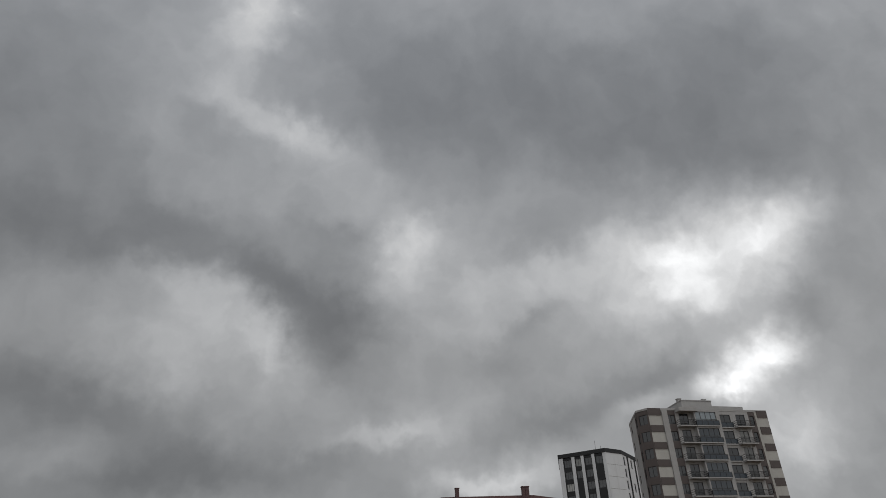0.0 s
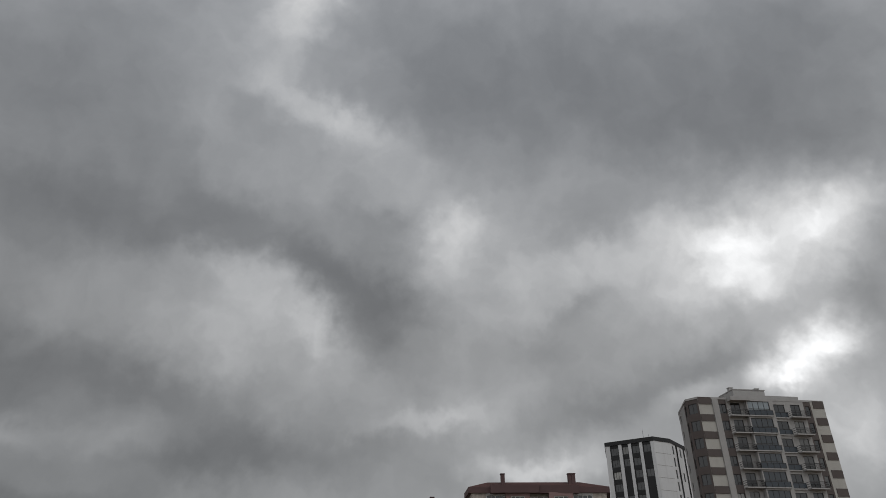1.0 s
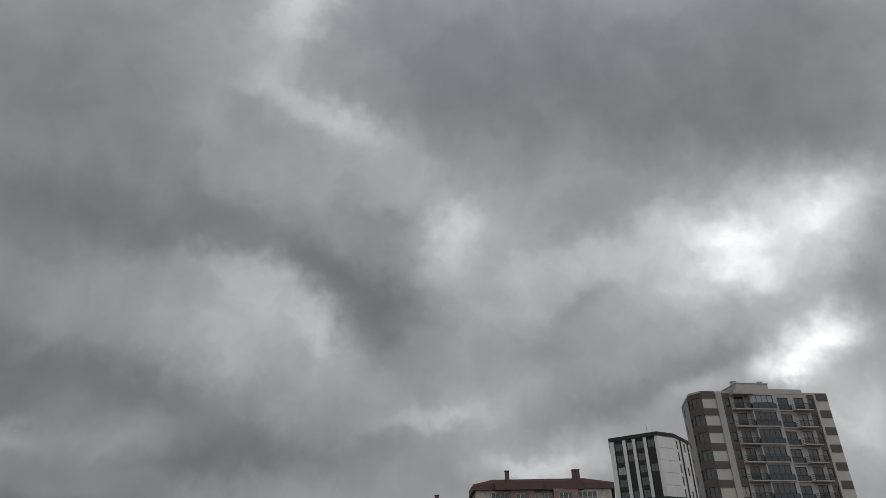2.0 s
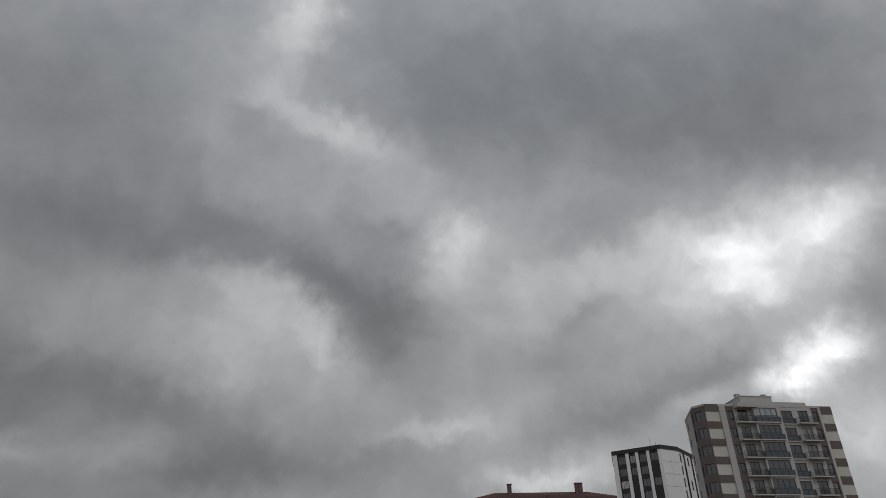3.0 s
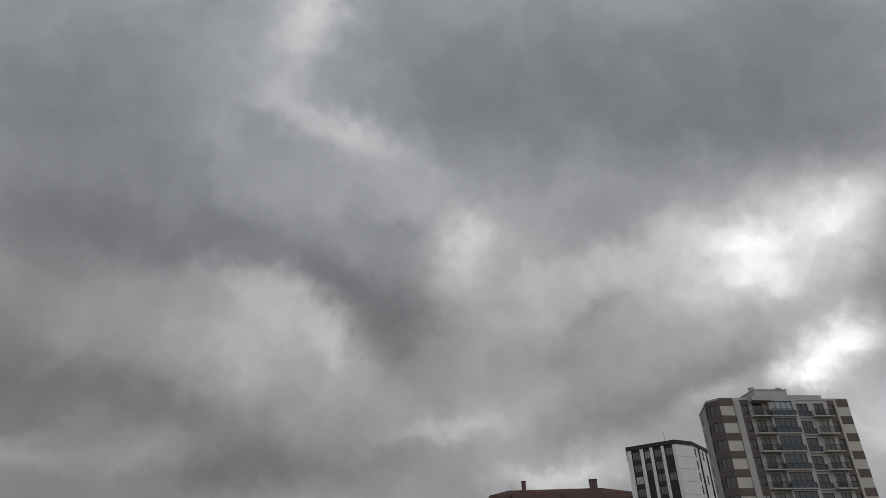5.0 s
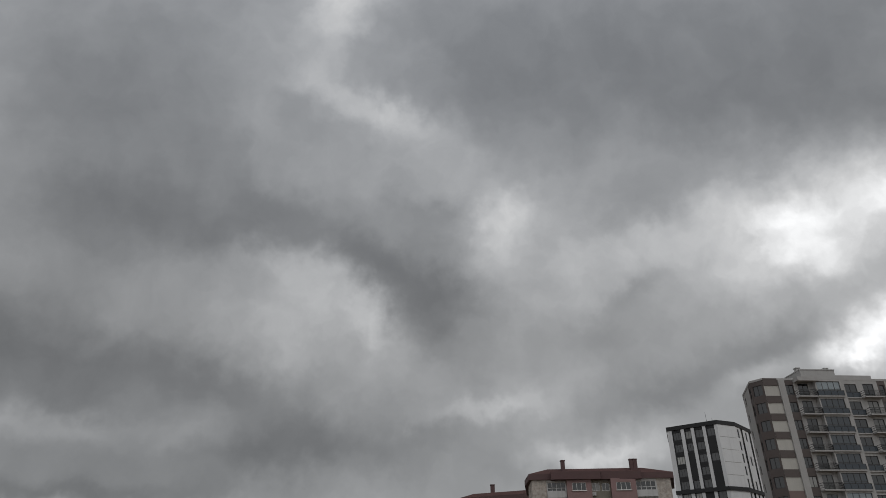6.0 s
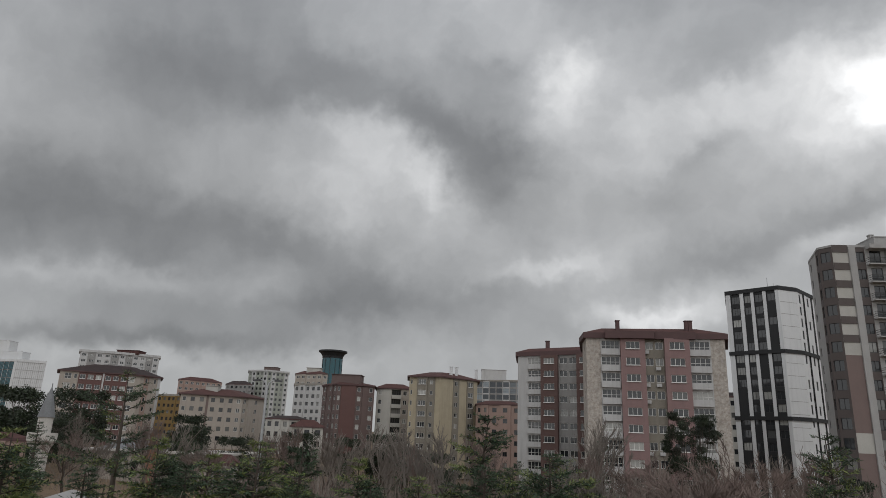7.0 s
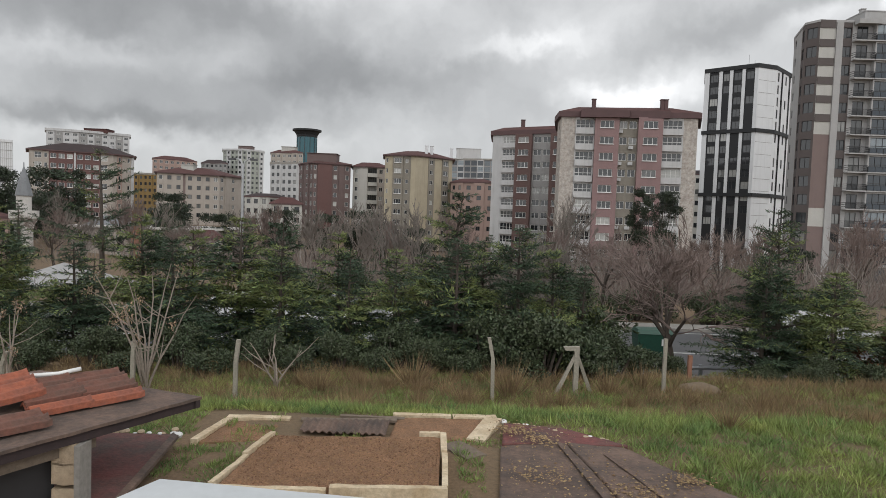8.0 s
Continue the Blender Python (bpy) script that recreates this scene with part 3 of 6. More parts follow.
canopy = Shape()
canopy.box((64.9, 105.0, 35.55), (68.6, 106.3, 36.25))
part("canopy", canopy, M["light_wall"], tower, at=Matrix.Translation((-tc[0], -tc[1], -tc[2])))
roof_box(tower, tc, tc[2], 73.2, 110.6, 12.5, 7.0, 1.2, "light_wall", "penthouse", 36.0, 0)
roof_box(tower, tc, tc[2], 71.3, 111.5, 6.2, 5.0, 2.1, "light_wall", "lift_house", 36.6, 0.1)
for x in (68.7, 73.9):
    roof_box(tower, tc, tc[2], x, 110.6, 0.7, 0.7, 0.8, "light_wall", "roof_vent", 38.6)
roof_box(tower, tc, tc[2], 62.4, 109.0, 0.8, 0.8, 0.5, "light_wall", "roof_vent", 36.2)

# white tower with black window columns
# pale-tinted panes among these stand in for sky reflected in the glass
W_WIN = (0.84, 0.45, 1.9, "plain", "dark_frame", "pane")


def w_open(seed, blank):
    """Windows of a column; some storeys are plain black panels."""
    rnd = random.Random(seed)
    skip = [rnd.random() < blank for _ in range(20)]
    return lambda n: None if skip[n] else W_WIN


def w_side(seed, blank):
    """Single dark windows on a white wall, some storeys without."""
    rnd = random.Random(seed)
    skip = [rnd.random() < blank for _ in range(20)]
    return lambda n: None if skip[n] else (0.75, 0.3, 2.2, "plain", "dark_frame", "dark_pane")


white, wc = building(
    "white apartment tower with black window columns", [(65.6, 168.6), (75.2, 160.0), (80.6, 162.0), (90.7, 172.3)], -10, 41.2, 3.0,
    [[(1.2, "white_wall", 0, None), (2.3, "black_wall", -0.12, w_open(1, 0.12)), (0.9, "white_wall", 0.05, None), (1.7, "black_wall", -0.12, w_open(2, 0.2)),
      (0.8, "white_wall", 0.05, None), (2.1, "black_wall", -0.12, w_open(3, 0.22)), (0.8, "white_wall", 0.05, None), (2.1, "black_wall", -0.12, w_open(4, 0.2)), (0.8, "white_wall", 0, None)],
     [(2.9, "white_wall", 0, None), (2.9, "white_wall", 0, None)],
     [(1.0, "white_wall", 0, None), (1.5, "white_wall", 0, w_side(5, 0.25)), (1.2, "white_wall", 0, None), (1.3, "black_wall", -0.1, w_open(6, 0.3)), (1.6, "white_wall", 0.04, None),
      (1.5, "white_wall", 0, w_side(7, 0.3)), (1.3, "white_wall", 0, None), (1.3, "black_wall", -0.1, w_open(8, 0.3)), (1.2, "white_wall", 0, None), (1.5, "white_wall", 0, w_side(9, 0.2)), (1.0, "white_wall", 0, None)]],
    back=14, roof=("flat", "black_wall", 1.0), eave=0.18, body="white_wall")
ring = [Vector(p) for p in ((65.6, 168.6), (75.2, 160.0), (80.6, 162.0), (90.7, 172.3))]
for z in (26.0, 10.2):
    for i in range(3):
        a, b = ring[i], ring[i + 1]
        d = (b - a).normalized()
        o = Vector((d.y, -d.x))
        s = Shape()
        c = [a + o * 0.02 - d * 0.1, b + o * 0.02 + d * 0.1, b + o * 0.3 + d * 0.1, a + o * 0.3 - d * 0.1]
        s.hexa([(*p, z - 0.4) for p in c[::-1]], [(*p, z + 0.5) for p in c[::-1]])
        part("band", s, M["black_wall"], white, at=Matrix.Translation((-wc[0], -wc[1], -wc[2])))
for i in range(17):
    s = Shape()
    a, b = ring[1], ring[2]
    d = (b - a).normalized()
    o = Vector((d.y, -d.x))
    z = 38.2 - i * 3.0
    c = [a + o * 0.002 + d * 0.25, b + o * 0.002 - d * 0.25, b + o * 0.022 - d * 0.25, a + o * 0.022 + d * 0.25]
    s.hexa([(*p, z) for p in c[::-1]], [(*p, z + 0.09) for p in c[::-1]])
    part("joint", s, M["grey_wall"], white, at=Matrix.Translation((-wc[0], -wc[1], -wc[2])))
for x, h in ((75.0, 3.2), (76.5, 1.8)):
    s = Shape()
    s.tube([(x, 165, 41.5), (x, 165, 42.2 + h)], [0.06, 0.03], 5)
    part("antenna", s, M["rail"], white, at=Matrix.Translation((-wc[0], -wc[1], -wc[2])))

# dusty pink block
P_GREY = (0.8, 0.95, 1.35, "plain", "pvc", "dark_pane")
pink, pc = building(
    "dusty pink apartment block with beige stone edges and white glazed balconies", [(21.4, 127.0), (20.9, 120.0), (44.6, 116.6)], -9.0, 21.4, 2.9,
    [[(3, "stone_wall", 0, None), (2, "stone_wall", 0, (0.4, 0.95, 1.3, "plain", "pvc", "pane")), (2, "stone_wall", 0, None)],
     [(2.5, "stone_wall", 0, None), (3.4, "pale_wall", 0, GLAZED), (4.2, "pink_wall", 0.9, (0.56, 0.95, 1.3, "sill", "pvc", "pane")), (1.65, "olive_wall", 0, P_GREY),
      (1.65, "olive_wall", 0, P_GREY), (4.2, "pink_wall", 0.9, (0.58, 0.95, 1.3, "sill", "pvc", "pane")), (3.6, "pale_wall", 0, GLAZED), (2.4, "stone_wall", 0, None)]],
    back=13, roof=("hip", "roof", 1.2, 0.3, 1.0), eave=0.65)
fascia = Shape()
for a, b in (((24.0, 118.0), (32.5, 116.9)), ((32.7, 117.5), (39.5, 116.3))):
    a, b = Vector(a), Vector(b)
    n = Vector(((b - a).y, -(b - a).x)).normalized()
    c = [a, b, b - n * 2, a - n * 2]
    fascia.hexa([(*p, 21.25) for p in c], [(*p, 22.6) for p in c])
part("fascia", fascia, M["fascia"], pink, at=Matrix.Translation((-pc[0], -pc[1], -pc[2])))
for x, y in ((26.8, 120.6), (38.8, 118.8), (39.4, 118.7)):
    roof_box(pink, pc, pc[2], x, y, 0.65, 0.7, 3.4, "fascia", "chimney", 21.4)

# air conditioners hung in the recess
AC = Shape()
AC.box((-0.42, -0.3, 0), (0.42, 0, 0.58)), AC.turn([(0.2, 0.0), (0.2, 0.01)], 10, 0, (0, 0))
AC.verts = [v if i < 8 else (v[0] - 0.12, -0.31 - v[2], 0.29 + v[1]) for i, v in enumerate(AC.verts)]
AC = AC.mesh("air_conditioner", M["pale_wall"])
rnd = random.Random(12)
for n in range(9):
    for t in (0.44, 0.52):
        if rnd.random() < 0.55:
            x, y = 20.9 + 23.7 * t, 120.0 - 3.4 * t
            part("air_conditioner", AC, None, pink, "white air conditioner", Matrix.Translation((x - pc[0], y - 0.1 - pc[1], 21.4 - n * 2.9 - 2.75 - pc[2])) @ Matrix.Rotation(radians(-8), 4, "Z"))

# brown block behind it
brown, bc = building(
    "brown and grey apartment block with glazed balconies", [(11.0, 156.0), (27.4, 146.6)], -9, 22.0, 2.9,
    [[(2.2, "pale_wall", 0, None), (3.2, "pale_wall", 0, GLAZED), (3.6, "brown_wall", 0.8, (0.62, 0.95, 1.3, "sill", "pvc", "pane")), (2.0, "grey_wall", 0, P_GREY), (2.0, "grey_wall", 0, P_GREY),
      (3.6, "brown_wall", 0.8, (0.62, 0.95, 1.3, "sill", "pvc", "pane"))]],
    back=14, roof=("hip", "roof", 1.0, 0.3, 1.0), eave=0.6, body="pale_wall")
for x, y in ((17.9, 154.8), (26.5, 151.0)):
    roof_box(brown, bc, bc[2], x, y, 0.9, 0.9, 3.6, "fascia", "chimney", 22.0)

# yellow block
Y_WIN = (0.7, 0.95, 1.35, "sill", "pvc", "pane")
yellow, yc = building(
    "yellow cream apartment block with tan window columns", [(-17.4, 186.5), (-8.6, 184.0), (1.9, 194.0)], -8, 18.9, 2.9,
    [[(1.3, "yellow_wall", 0, (0.45, 0.95, 1.3, "plain", "pvc", "pane")), (1.2, "yellow_wall", 0, None), (3.0, "olive_wall", 0.4, Y_WIN), (2.2, "olive_wall", 0.1, (0.4, 0.95, 1.1, "plain", "pvc", "pane")), (1.4, "yellow_wall", 0, None)],
     [(4.6, "yellow_wall", 0, None), (2.2, "olive_wall", 0.15, (0.5, 0.95, 1.2, "plain", "pvc", "pane")), (2.8, "yellow_wall", 0, None), (2.4, "olive_wall", 0.3, Y_WIN), (1.6, "yellow_wall", 0, None)]],
    back=13, roof=("hip", "roof", 1.6, 0.6), eave=0.8, body="yellow_wall")
for x, y in ((-5.8, 190), (-4.3, 191), (1.5, 196)):
    roof_box(yellow, yc, yc[2], x, y, 0.9, 0.9, 3.0, "white_wall", "chimney", 19.4)

# dark red block and its cream neighbour
R_WIN = (0.5, 0.95, 1.35, "plain", "pvc", "pane")
red, rc = building(
    "dark red and mauve apartment block with white windows", [(-46.5, 208.0), (-40.5, 199.0), (-29.6, 203.0)], -6, 16.9, 2.75,
    [[(2, "mauve_wall", 0.2, R_WIN), (1.5, "mauve_wall", 0, None), (2, "mauve_wall", 0.3, R_WIN), (2, "mauve_wall", 0, R_WIN)],
     [(1.4, "mauve_wall", 0, R_WIN), (4.6, "brick_wall", 0.3, None), (2.2, "mauve_wall", 0, R_WIN), (1.6, "mauve_wall", 0.2, None), (2.2, "mauve_wall", 0, R_WIN)]],
    back=12, roof=("hip", "roof", 1.0, 0.5), eave=0.6, body="mauve_wall")
roof_box(red, rc, rc[2], -38.5, 205, 9.0, 6, 3.0, "mauve_wall", "attic", 17.2, 0.25)
cream, cc = building(
    "cream apartment block with dark recessed balconies", [(-29.2, 205.5), (-24.5, 204.5), (-18.2, 206.5)], -6, 16.6, 2.8,
    [[(2, "cream_wall", 0, R_WIN), (2.4, "cream_wall", 0.2, None)],
     [(3.2, "cream_wall", 0, (0.92, 0.9, 1.7, "plain", "dark_frame", "dark_pane", 0.6, "wall", "cream_wall", "cream_wall", 0.95)), (2.4, "beige_wall", 0.2, R_WIN), (1.2, "cream_wall", 0, None)]],
    back=12, roof=("hip", "roof", 1.4, 0.5), eave=0.6, body="cream_wall")

# far blocks behind
GRID = (0.5, 0.95, 1.4, "plain", "dark_frame", "dark_pane")


def plain_block(label, chain, base, top, storey, mat, cols, roof=("flat", "concrete", 0.8), win=GRID, back=14, eave=0.3, accent=None):
    def face(a, b):
        n = max(2, round((Vector(b) - Vector(a)).length / cols))
        return [(cols, (accent if accent and i % 3 == 1 else mat), 0.25 if i % 3 == 1 else 0, win) for i in range(n)]
    return building(label, chain, base, top, storey, [face(chain[i], chain[i + 1]) for i in range(len(chain) - 1)], back=back, roof=roof, eave=eave, body=mat)


plain_block("white grey apartment block with small windows", [(-70.5, 262), (-58.0, 256), (-54.0, 262)], -5, 20.4, 2.9, "pale_wall", 2.6)
top_block, tbc = plain_block("tan apartment block with a red roof", [(-89, 331), (-71.5, 326)], -5, 30.6, 3.0, "beige_wall", 3.0, roof=("hip", "roof", 1.6, 0.5), win=WIN)
roof_box(top_block, tbc, tbc[2], -80, 333, 7, 5, 3, "cream_wall", "attic", 31, 0.3)
plain_block("low salmon apartment block with a red roof", [(1.6, 190), (5.2, 187), (14.2, 184)], -8, 12.0, 2.9, "salmon_wall", 3.2, roof=("hip", "roof", 1.0, 0.5), win=(0.4, 0.95, 1.2, "plain", "dark_frame", "dark_pane"), accent=None)
glassy, gc = plain_block("blue grey modern block of glazed flats", [(2.8, 350), (23.5, 344), (38, 350)], -6, 32.0, 3.2, "grey_wall", 3.4, win=(0.85, 0.3, 2.5, "tall", "dark_frame", "blue_pane"), accent="pale_wall")
roof_box(glassy, gc, gc[2], 12, 352, 13, 8, 5.5, "pale_wall", "penthouse", 32.5, 0.2)
redl, rlc = building(
    "red and beige apartment block with white framed windows", [(-123.5, 193.0), (-104.2, 204.0), (-101.3, 211.5)], -4, 17.6, 2.9,
    [[(1.2, "beige_wall", 0, None), (2.4, "beige_wall", 0, (0.8, 0.75, 1.75, "glazed", "pvc", "pane")), (1.8, "beige_wall", 0, R_WIN)] + [(2.3, "brick_wall", 0.2, Y_WIN)] * 3 + [(0.5, "pale_wall", 0.3, None)] + [(2.3, "brick_wall", 0.2, Y_WIN)] * 3
     + [(2.4, "beige_wall", 0, (0.8, 0.75, 1.75, "glazed", "pvc", "pane")), (1.4, "beige_wall", 0, None)],
     [(1.5, "beige_wall", 0, None), (1.8, "salmon_wall", 0.1, R_WIN), (1.5, "beige_wall", 0, None), (1.8, "beige_wall", 0.1, R_WIN), (1, "pale_wall", 0.2, None)]],
    back=14, roof=("hip", "dark_roof", 2.6, 0.55), eave=0.9, body="beige_wall")
for x, y in ((-113, 206), (-107.5, 209), (-116, 204)):
    roof_box(redl, rlc, rlc[2], x, y, 1.6, 1.2, 1.2, "pale_wall", "roof_vent", 19.6)
# grey accent columns: the shade of dark recesses put into the wall colour
greytl, gtc = plain_block("grey apartment tower seen over a roof", [(-203, 331), (-186, 338), (-170, 350)], -4, 38.2, 3.0, "pale_wall", 3.4, win=WIN, roof=("flat", "pale_wall", 1.2), eave=0.7, accent="grey_wall")
roof_box(greytl, gtc, gtc[2], -184, 346, 12, 8, 2.0, "roof", "penthouse", 38.9, 0.3)
beige, bgc = building(
    "beige apartment house with a red hipped roof", [(-93.5, 212.0), (-90.0, 203.0), (-73.5, 212.0), (-70.0, 224.0)], -4, 12.6, 2.9,
    [[(2, "beige_wall", 0, R_WIN), (2, "beige_wall", 0, None), (2, "beige_wall", 0, R_WIN)],
     [(2, "beige_wall", 0, (0.45, 0.95, 1.3, "plain", "pvc", "pane"))] + [(2.3, "beige_wall", 0, (0.45, 0.95, 1.3, "plain", "dark_frame", "dark_pane"))] * 2 + [(0.6, "tan_wall", -0.1, None)] + [(2.3, "beige_wall", 0, (0.45, 0.95, 1.3, "plain", "dark_frame", "dark_pane"))] * 3 + [(2, "beige_wall", 0, R_WIN)],
     [(2, "beige_wall", 0, R_WIN), (2.5, "beige_wall", 0.3, None), (2, "beige_wall", 0, R_WIN), (2.5, "beige_wall", 0, None)]],
    back=10, roof=("hip", "roof", 2.2, 0.65), eave=0.9, body="beige_wall")
roof_box(beige, bgc, bgc[2], -83.5, 212, 4.0, 3, 2.4, "cream_wall", "attic", 13.4, 0.2)
plain_block("salmon apartment block with a red roof", [(-149, 331), (-133, 348)], -4, 25.8, 2.9, "salmon_wall", 3.0, roof=("hip", "roof", 1.8, 0.5), win=WIN)
plain_block("dark grey apartment block with a hipped roof", [(-143, 381), (-126, 376)], -4, 27.4, 3.0, "grey_wall", 3.0, roof=("hip", "dark_roof", 2.0, 0.5))
gtw, gwc = plain_block("grey green apartment tower", [(-133, 389), (-120, 384), (-110, 393)], -4, 36.0, 2.9, "green_wall", 2.7, roof=("flat", "pale_wall", 1.0), eave=0.6, accent="pale_wall")
roof_box(gtw, gwc, gwc[2], -121, 395, 8, 6, 2.4, "mauve_wall", "lift_house", 36.9, 0.3)
plain_block("ochre yellow block of flats", [(-146, 301), (-128, 294)], -4, 16, 2.9, "ochre_wall", 2.6)
plain_block("low cream house with a brown roof", [(-61.5, 200), (-53.5, 197), (-49.5, 203)], -4, 6.0, 2.9, "cream_wall", 3.2, roof=("hip", "dark_roof", 0.9, 0.5), back=8)
plain_block("low house with a red brown roof", [(-48.0, 180), (-39, 178)], -4, 3.9, 2.9, "cream_wall", 3.0, roof=("hip", "roof", 1.7, 0.6), back=8, eave=0.7)
plain_block("pale apartment block between two taller ones", [(60.5, 172), (67.5, 168)], -9, 15.2, 2.9, "cream_wall", 3.4, roof=("hip", "dark_roof", 1.2, 0.5), win=(0.4, 0.95, 1.2, "plain", "dark_frame", "dark_pane"))

# office tower with teal glass, beyond the left edge of the town
office, oc = building(
    "white gridded office tower with a teal glass front", [(-198, 263), (-184.5, 259), (-176.2, 265)], -4, 25.6, 3.2,
    [[(1.2, "white_wall", 0, None)] + [(2.2, "white_wall", 0, (0.98, 0.02, 3.16, "plain", "dark_frame", "teal_pane"))] * 4 + [(1.2, "white_wall", 0, None)],
     [(2.0, "white_wall", 0, (0.99, 0.02, 3.16, "plain", "light_wall", "white_wall"))] * 5],
    back=14, roof=("flat", "white_wall", 1.0), eave=0.1, body="white_wall")
roof_box(office, oc, oc[2], -194.0, 268, 13, 5, 4.4, "white_wall", "upper_storey", 25.8, 0.1)
roof_box(office, oc, oc[2], -200.5, 269.5, 11, 5, 9, "white_wall", "upper_storey", 25.8, 0.1)

# round water tower wrapped in a teal sheet
water = thing("water_tower", "round concrete tower wrapped in teal sheeting with a wide dark rim", "tower", Matrix.Translation((-107, 500, -4)))
s = Shape()
s.turn([(7.6, 0), (7.6, 61.4)], 28)
part("shaft", s, M["teal_pane"], water, smooth=False)
s = Shape()
s.turn([(7.7, 61.42), (8.0, 63.2), (9.3, 65.2), (10.9, 66.1), (10.9, 67.3), (10.3, 67.4)], 28)
part("rim", s, M["black_wall"], water)
for i in range(12):
    w = i * math.pi / 6
    s = Shape()
    s.tube([(7.75 * math.cos(w), 7.75 * math.sin(w), 0), (7.75 * math.cos(w), 7.75 * math.sin(w), 61)], [0.18, 0.18], 4)
    part("rib", s, M["dark_frame"], water)

# ---- vegetation ----
M["bark"] = surface("grey_brown_bark", (0.1, 0.08, 0.065), (0.06, 0.05, 0.042), rough=0.95, grain=18, bump=0.5)
M["pale_bark"] = surface("pale_bark", (0.33, 0.28, 0.23), (0.23, 0.19, 0.16), rough=0.9, grain=18, bump=0.3)
M["red_bark"] = surface("reddish_twigs", (0.21, 0.158, 0.138), (0.15, 0.115, 0.105), rough=0.95, grain=10, bump=0.2)
M["grey_twig"] = surface("grey_twigs", (0.235, 0.205, 0.18), (0.15, 0.13, 0.115), rough=0.95, grain=10, bump=0.2)
M["needles"] = surface("dark_green_needles", (0.05, 0.082, 0.04), (0.03, 0.055, 0.03), rough=0.75, grain=3, large=1.3, bump=0, spread=0.25, per="island")
M["young_needles"] = surface("yellow_green_needles", (0.21, 0.235, 0.072), (0.12, 0.165, 0.06), rough=0.75, grain=3, large=1.5, bump=0, spread=0.25, per="island")
M["leaves"] = surface("dark_evergreen_leaves", (0.02, 0.032, 0.015), (0.03, 0.042, 0.018), rough=0.5, grain=4, bump=0, spread=0.25, per="island")
M["hedge"] = surface("shrub_leaves", (0.045, 0.065, 0.03), (0.07, 0.085, 0.038), rough=0.6, grain=4, large=0.9, bump=0, spread=0.25, per="island")
M["dry_leaf"] = surface("dry_leaves", (0.36, 0.25, 0.17), (0.28, 0.2, 0.14), rough=0.9, grain=6, bump=0, per="island")
M["rust"] = surface("rusty_foliage", (0.14, 0.06, 0.03), (0.1, 0.05, 0.026), rough=0.9, grain=6, bump=0, per="island")


def blades(name, base, direction, flat, length, width, mat, extra=None, share=None):
    """A mesh of many kite-shaped leaves: arrays of foot, direction and flat normal."""
    n = len(base)
    across = np.cross(direction, flat)
    across /= np.linalg.norm(across, axis=1, keepdims=True) + 1e-9
    mid = base + direction * (length * 0.45)[:, None]
    side = across * (width * 0.5)[:, None]
    v = np.stack([base, mid + side, base + direction * length[:, None], mid - side], 1).reshape(-1, 3)
    me = bpy.data.meshes.new(name)
    me.vertices.add(4 * n), me.loops.add(4 * n), me.polygons.add(n)
    me.vertices.foreach_set("co", v.ravel())
    me.loops.foreach_set("vertex_index", np.arange(4 * n))
    me.polygons.foreach_set("loop_start", np.arange(0, 4 * n, 4))
    me.materials.append(M[mat])
    if extra:
        me.materials.append(M[extra])
        me.polygons.foreach_set("material_index", share.astype(np.int32))
    me.update(calc_edges=True)
    return me


def unit(a):
    return a / (np.linalg.norm(a, axis=-1, keepdims=True) + 1e-9)


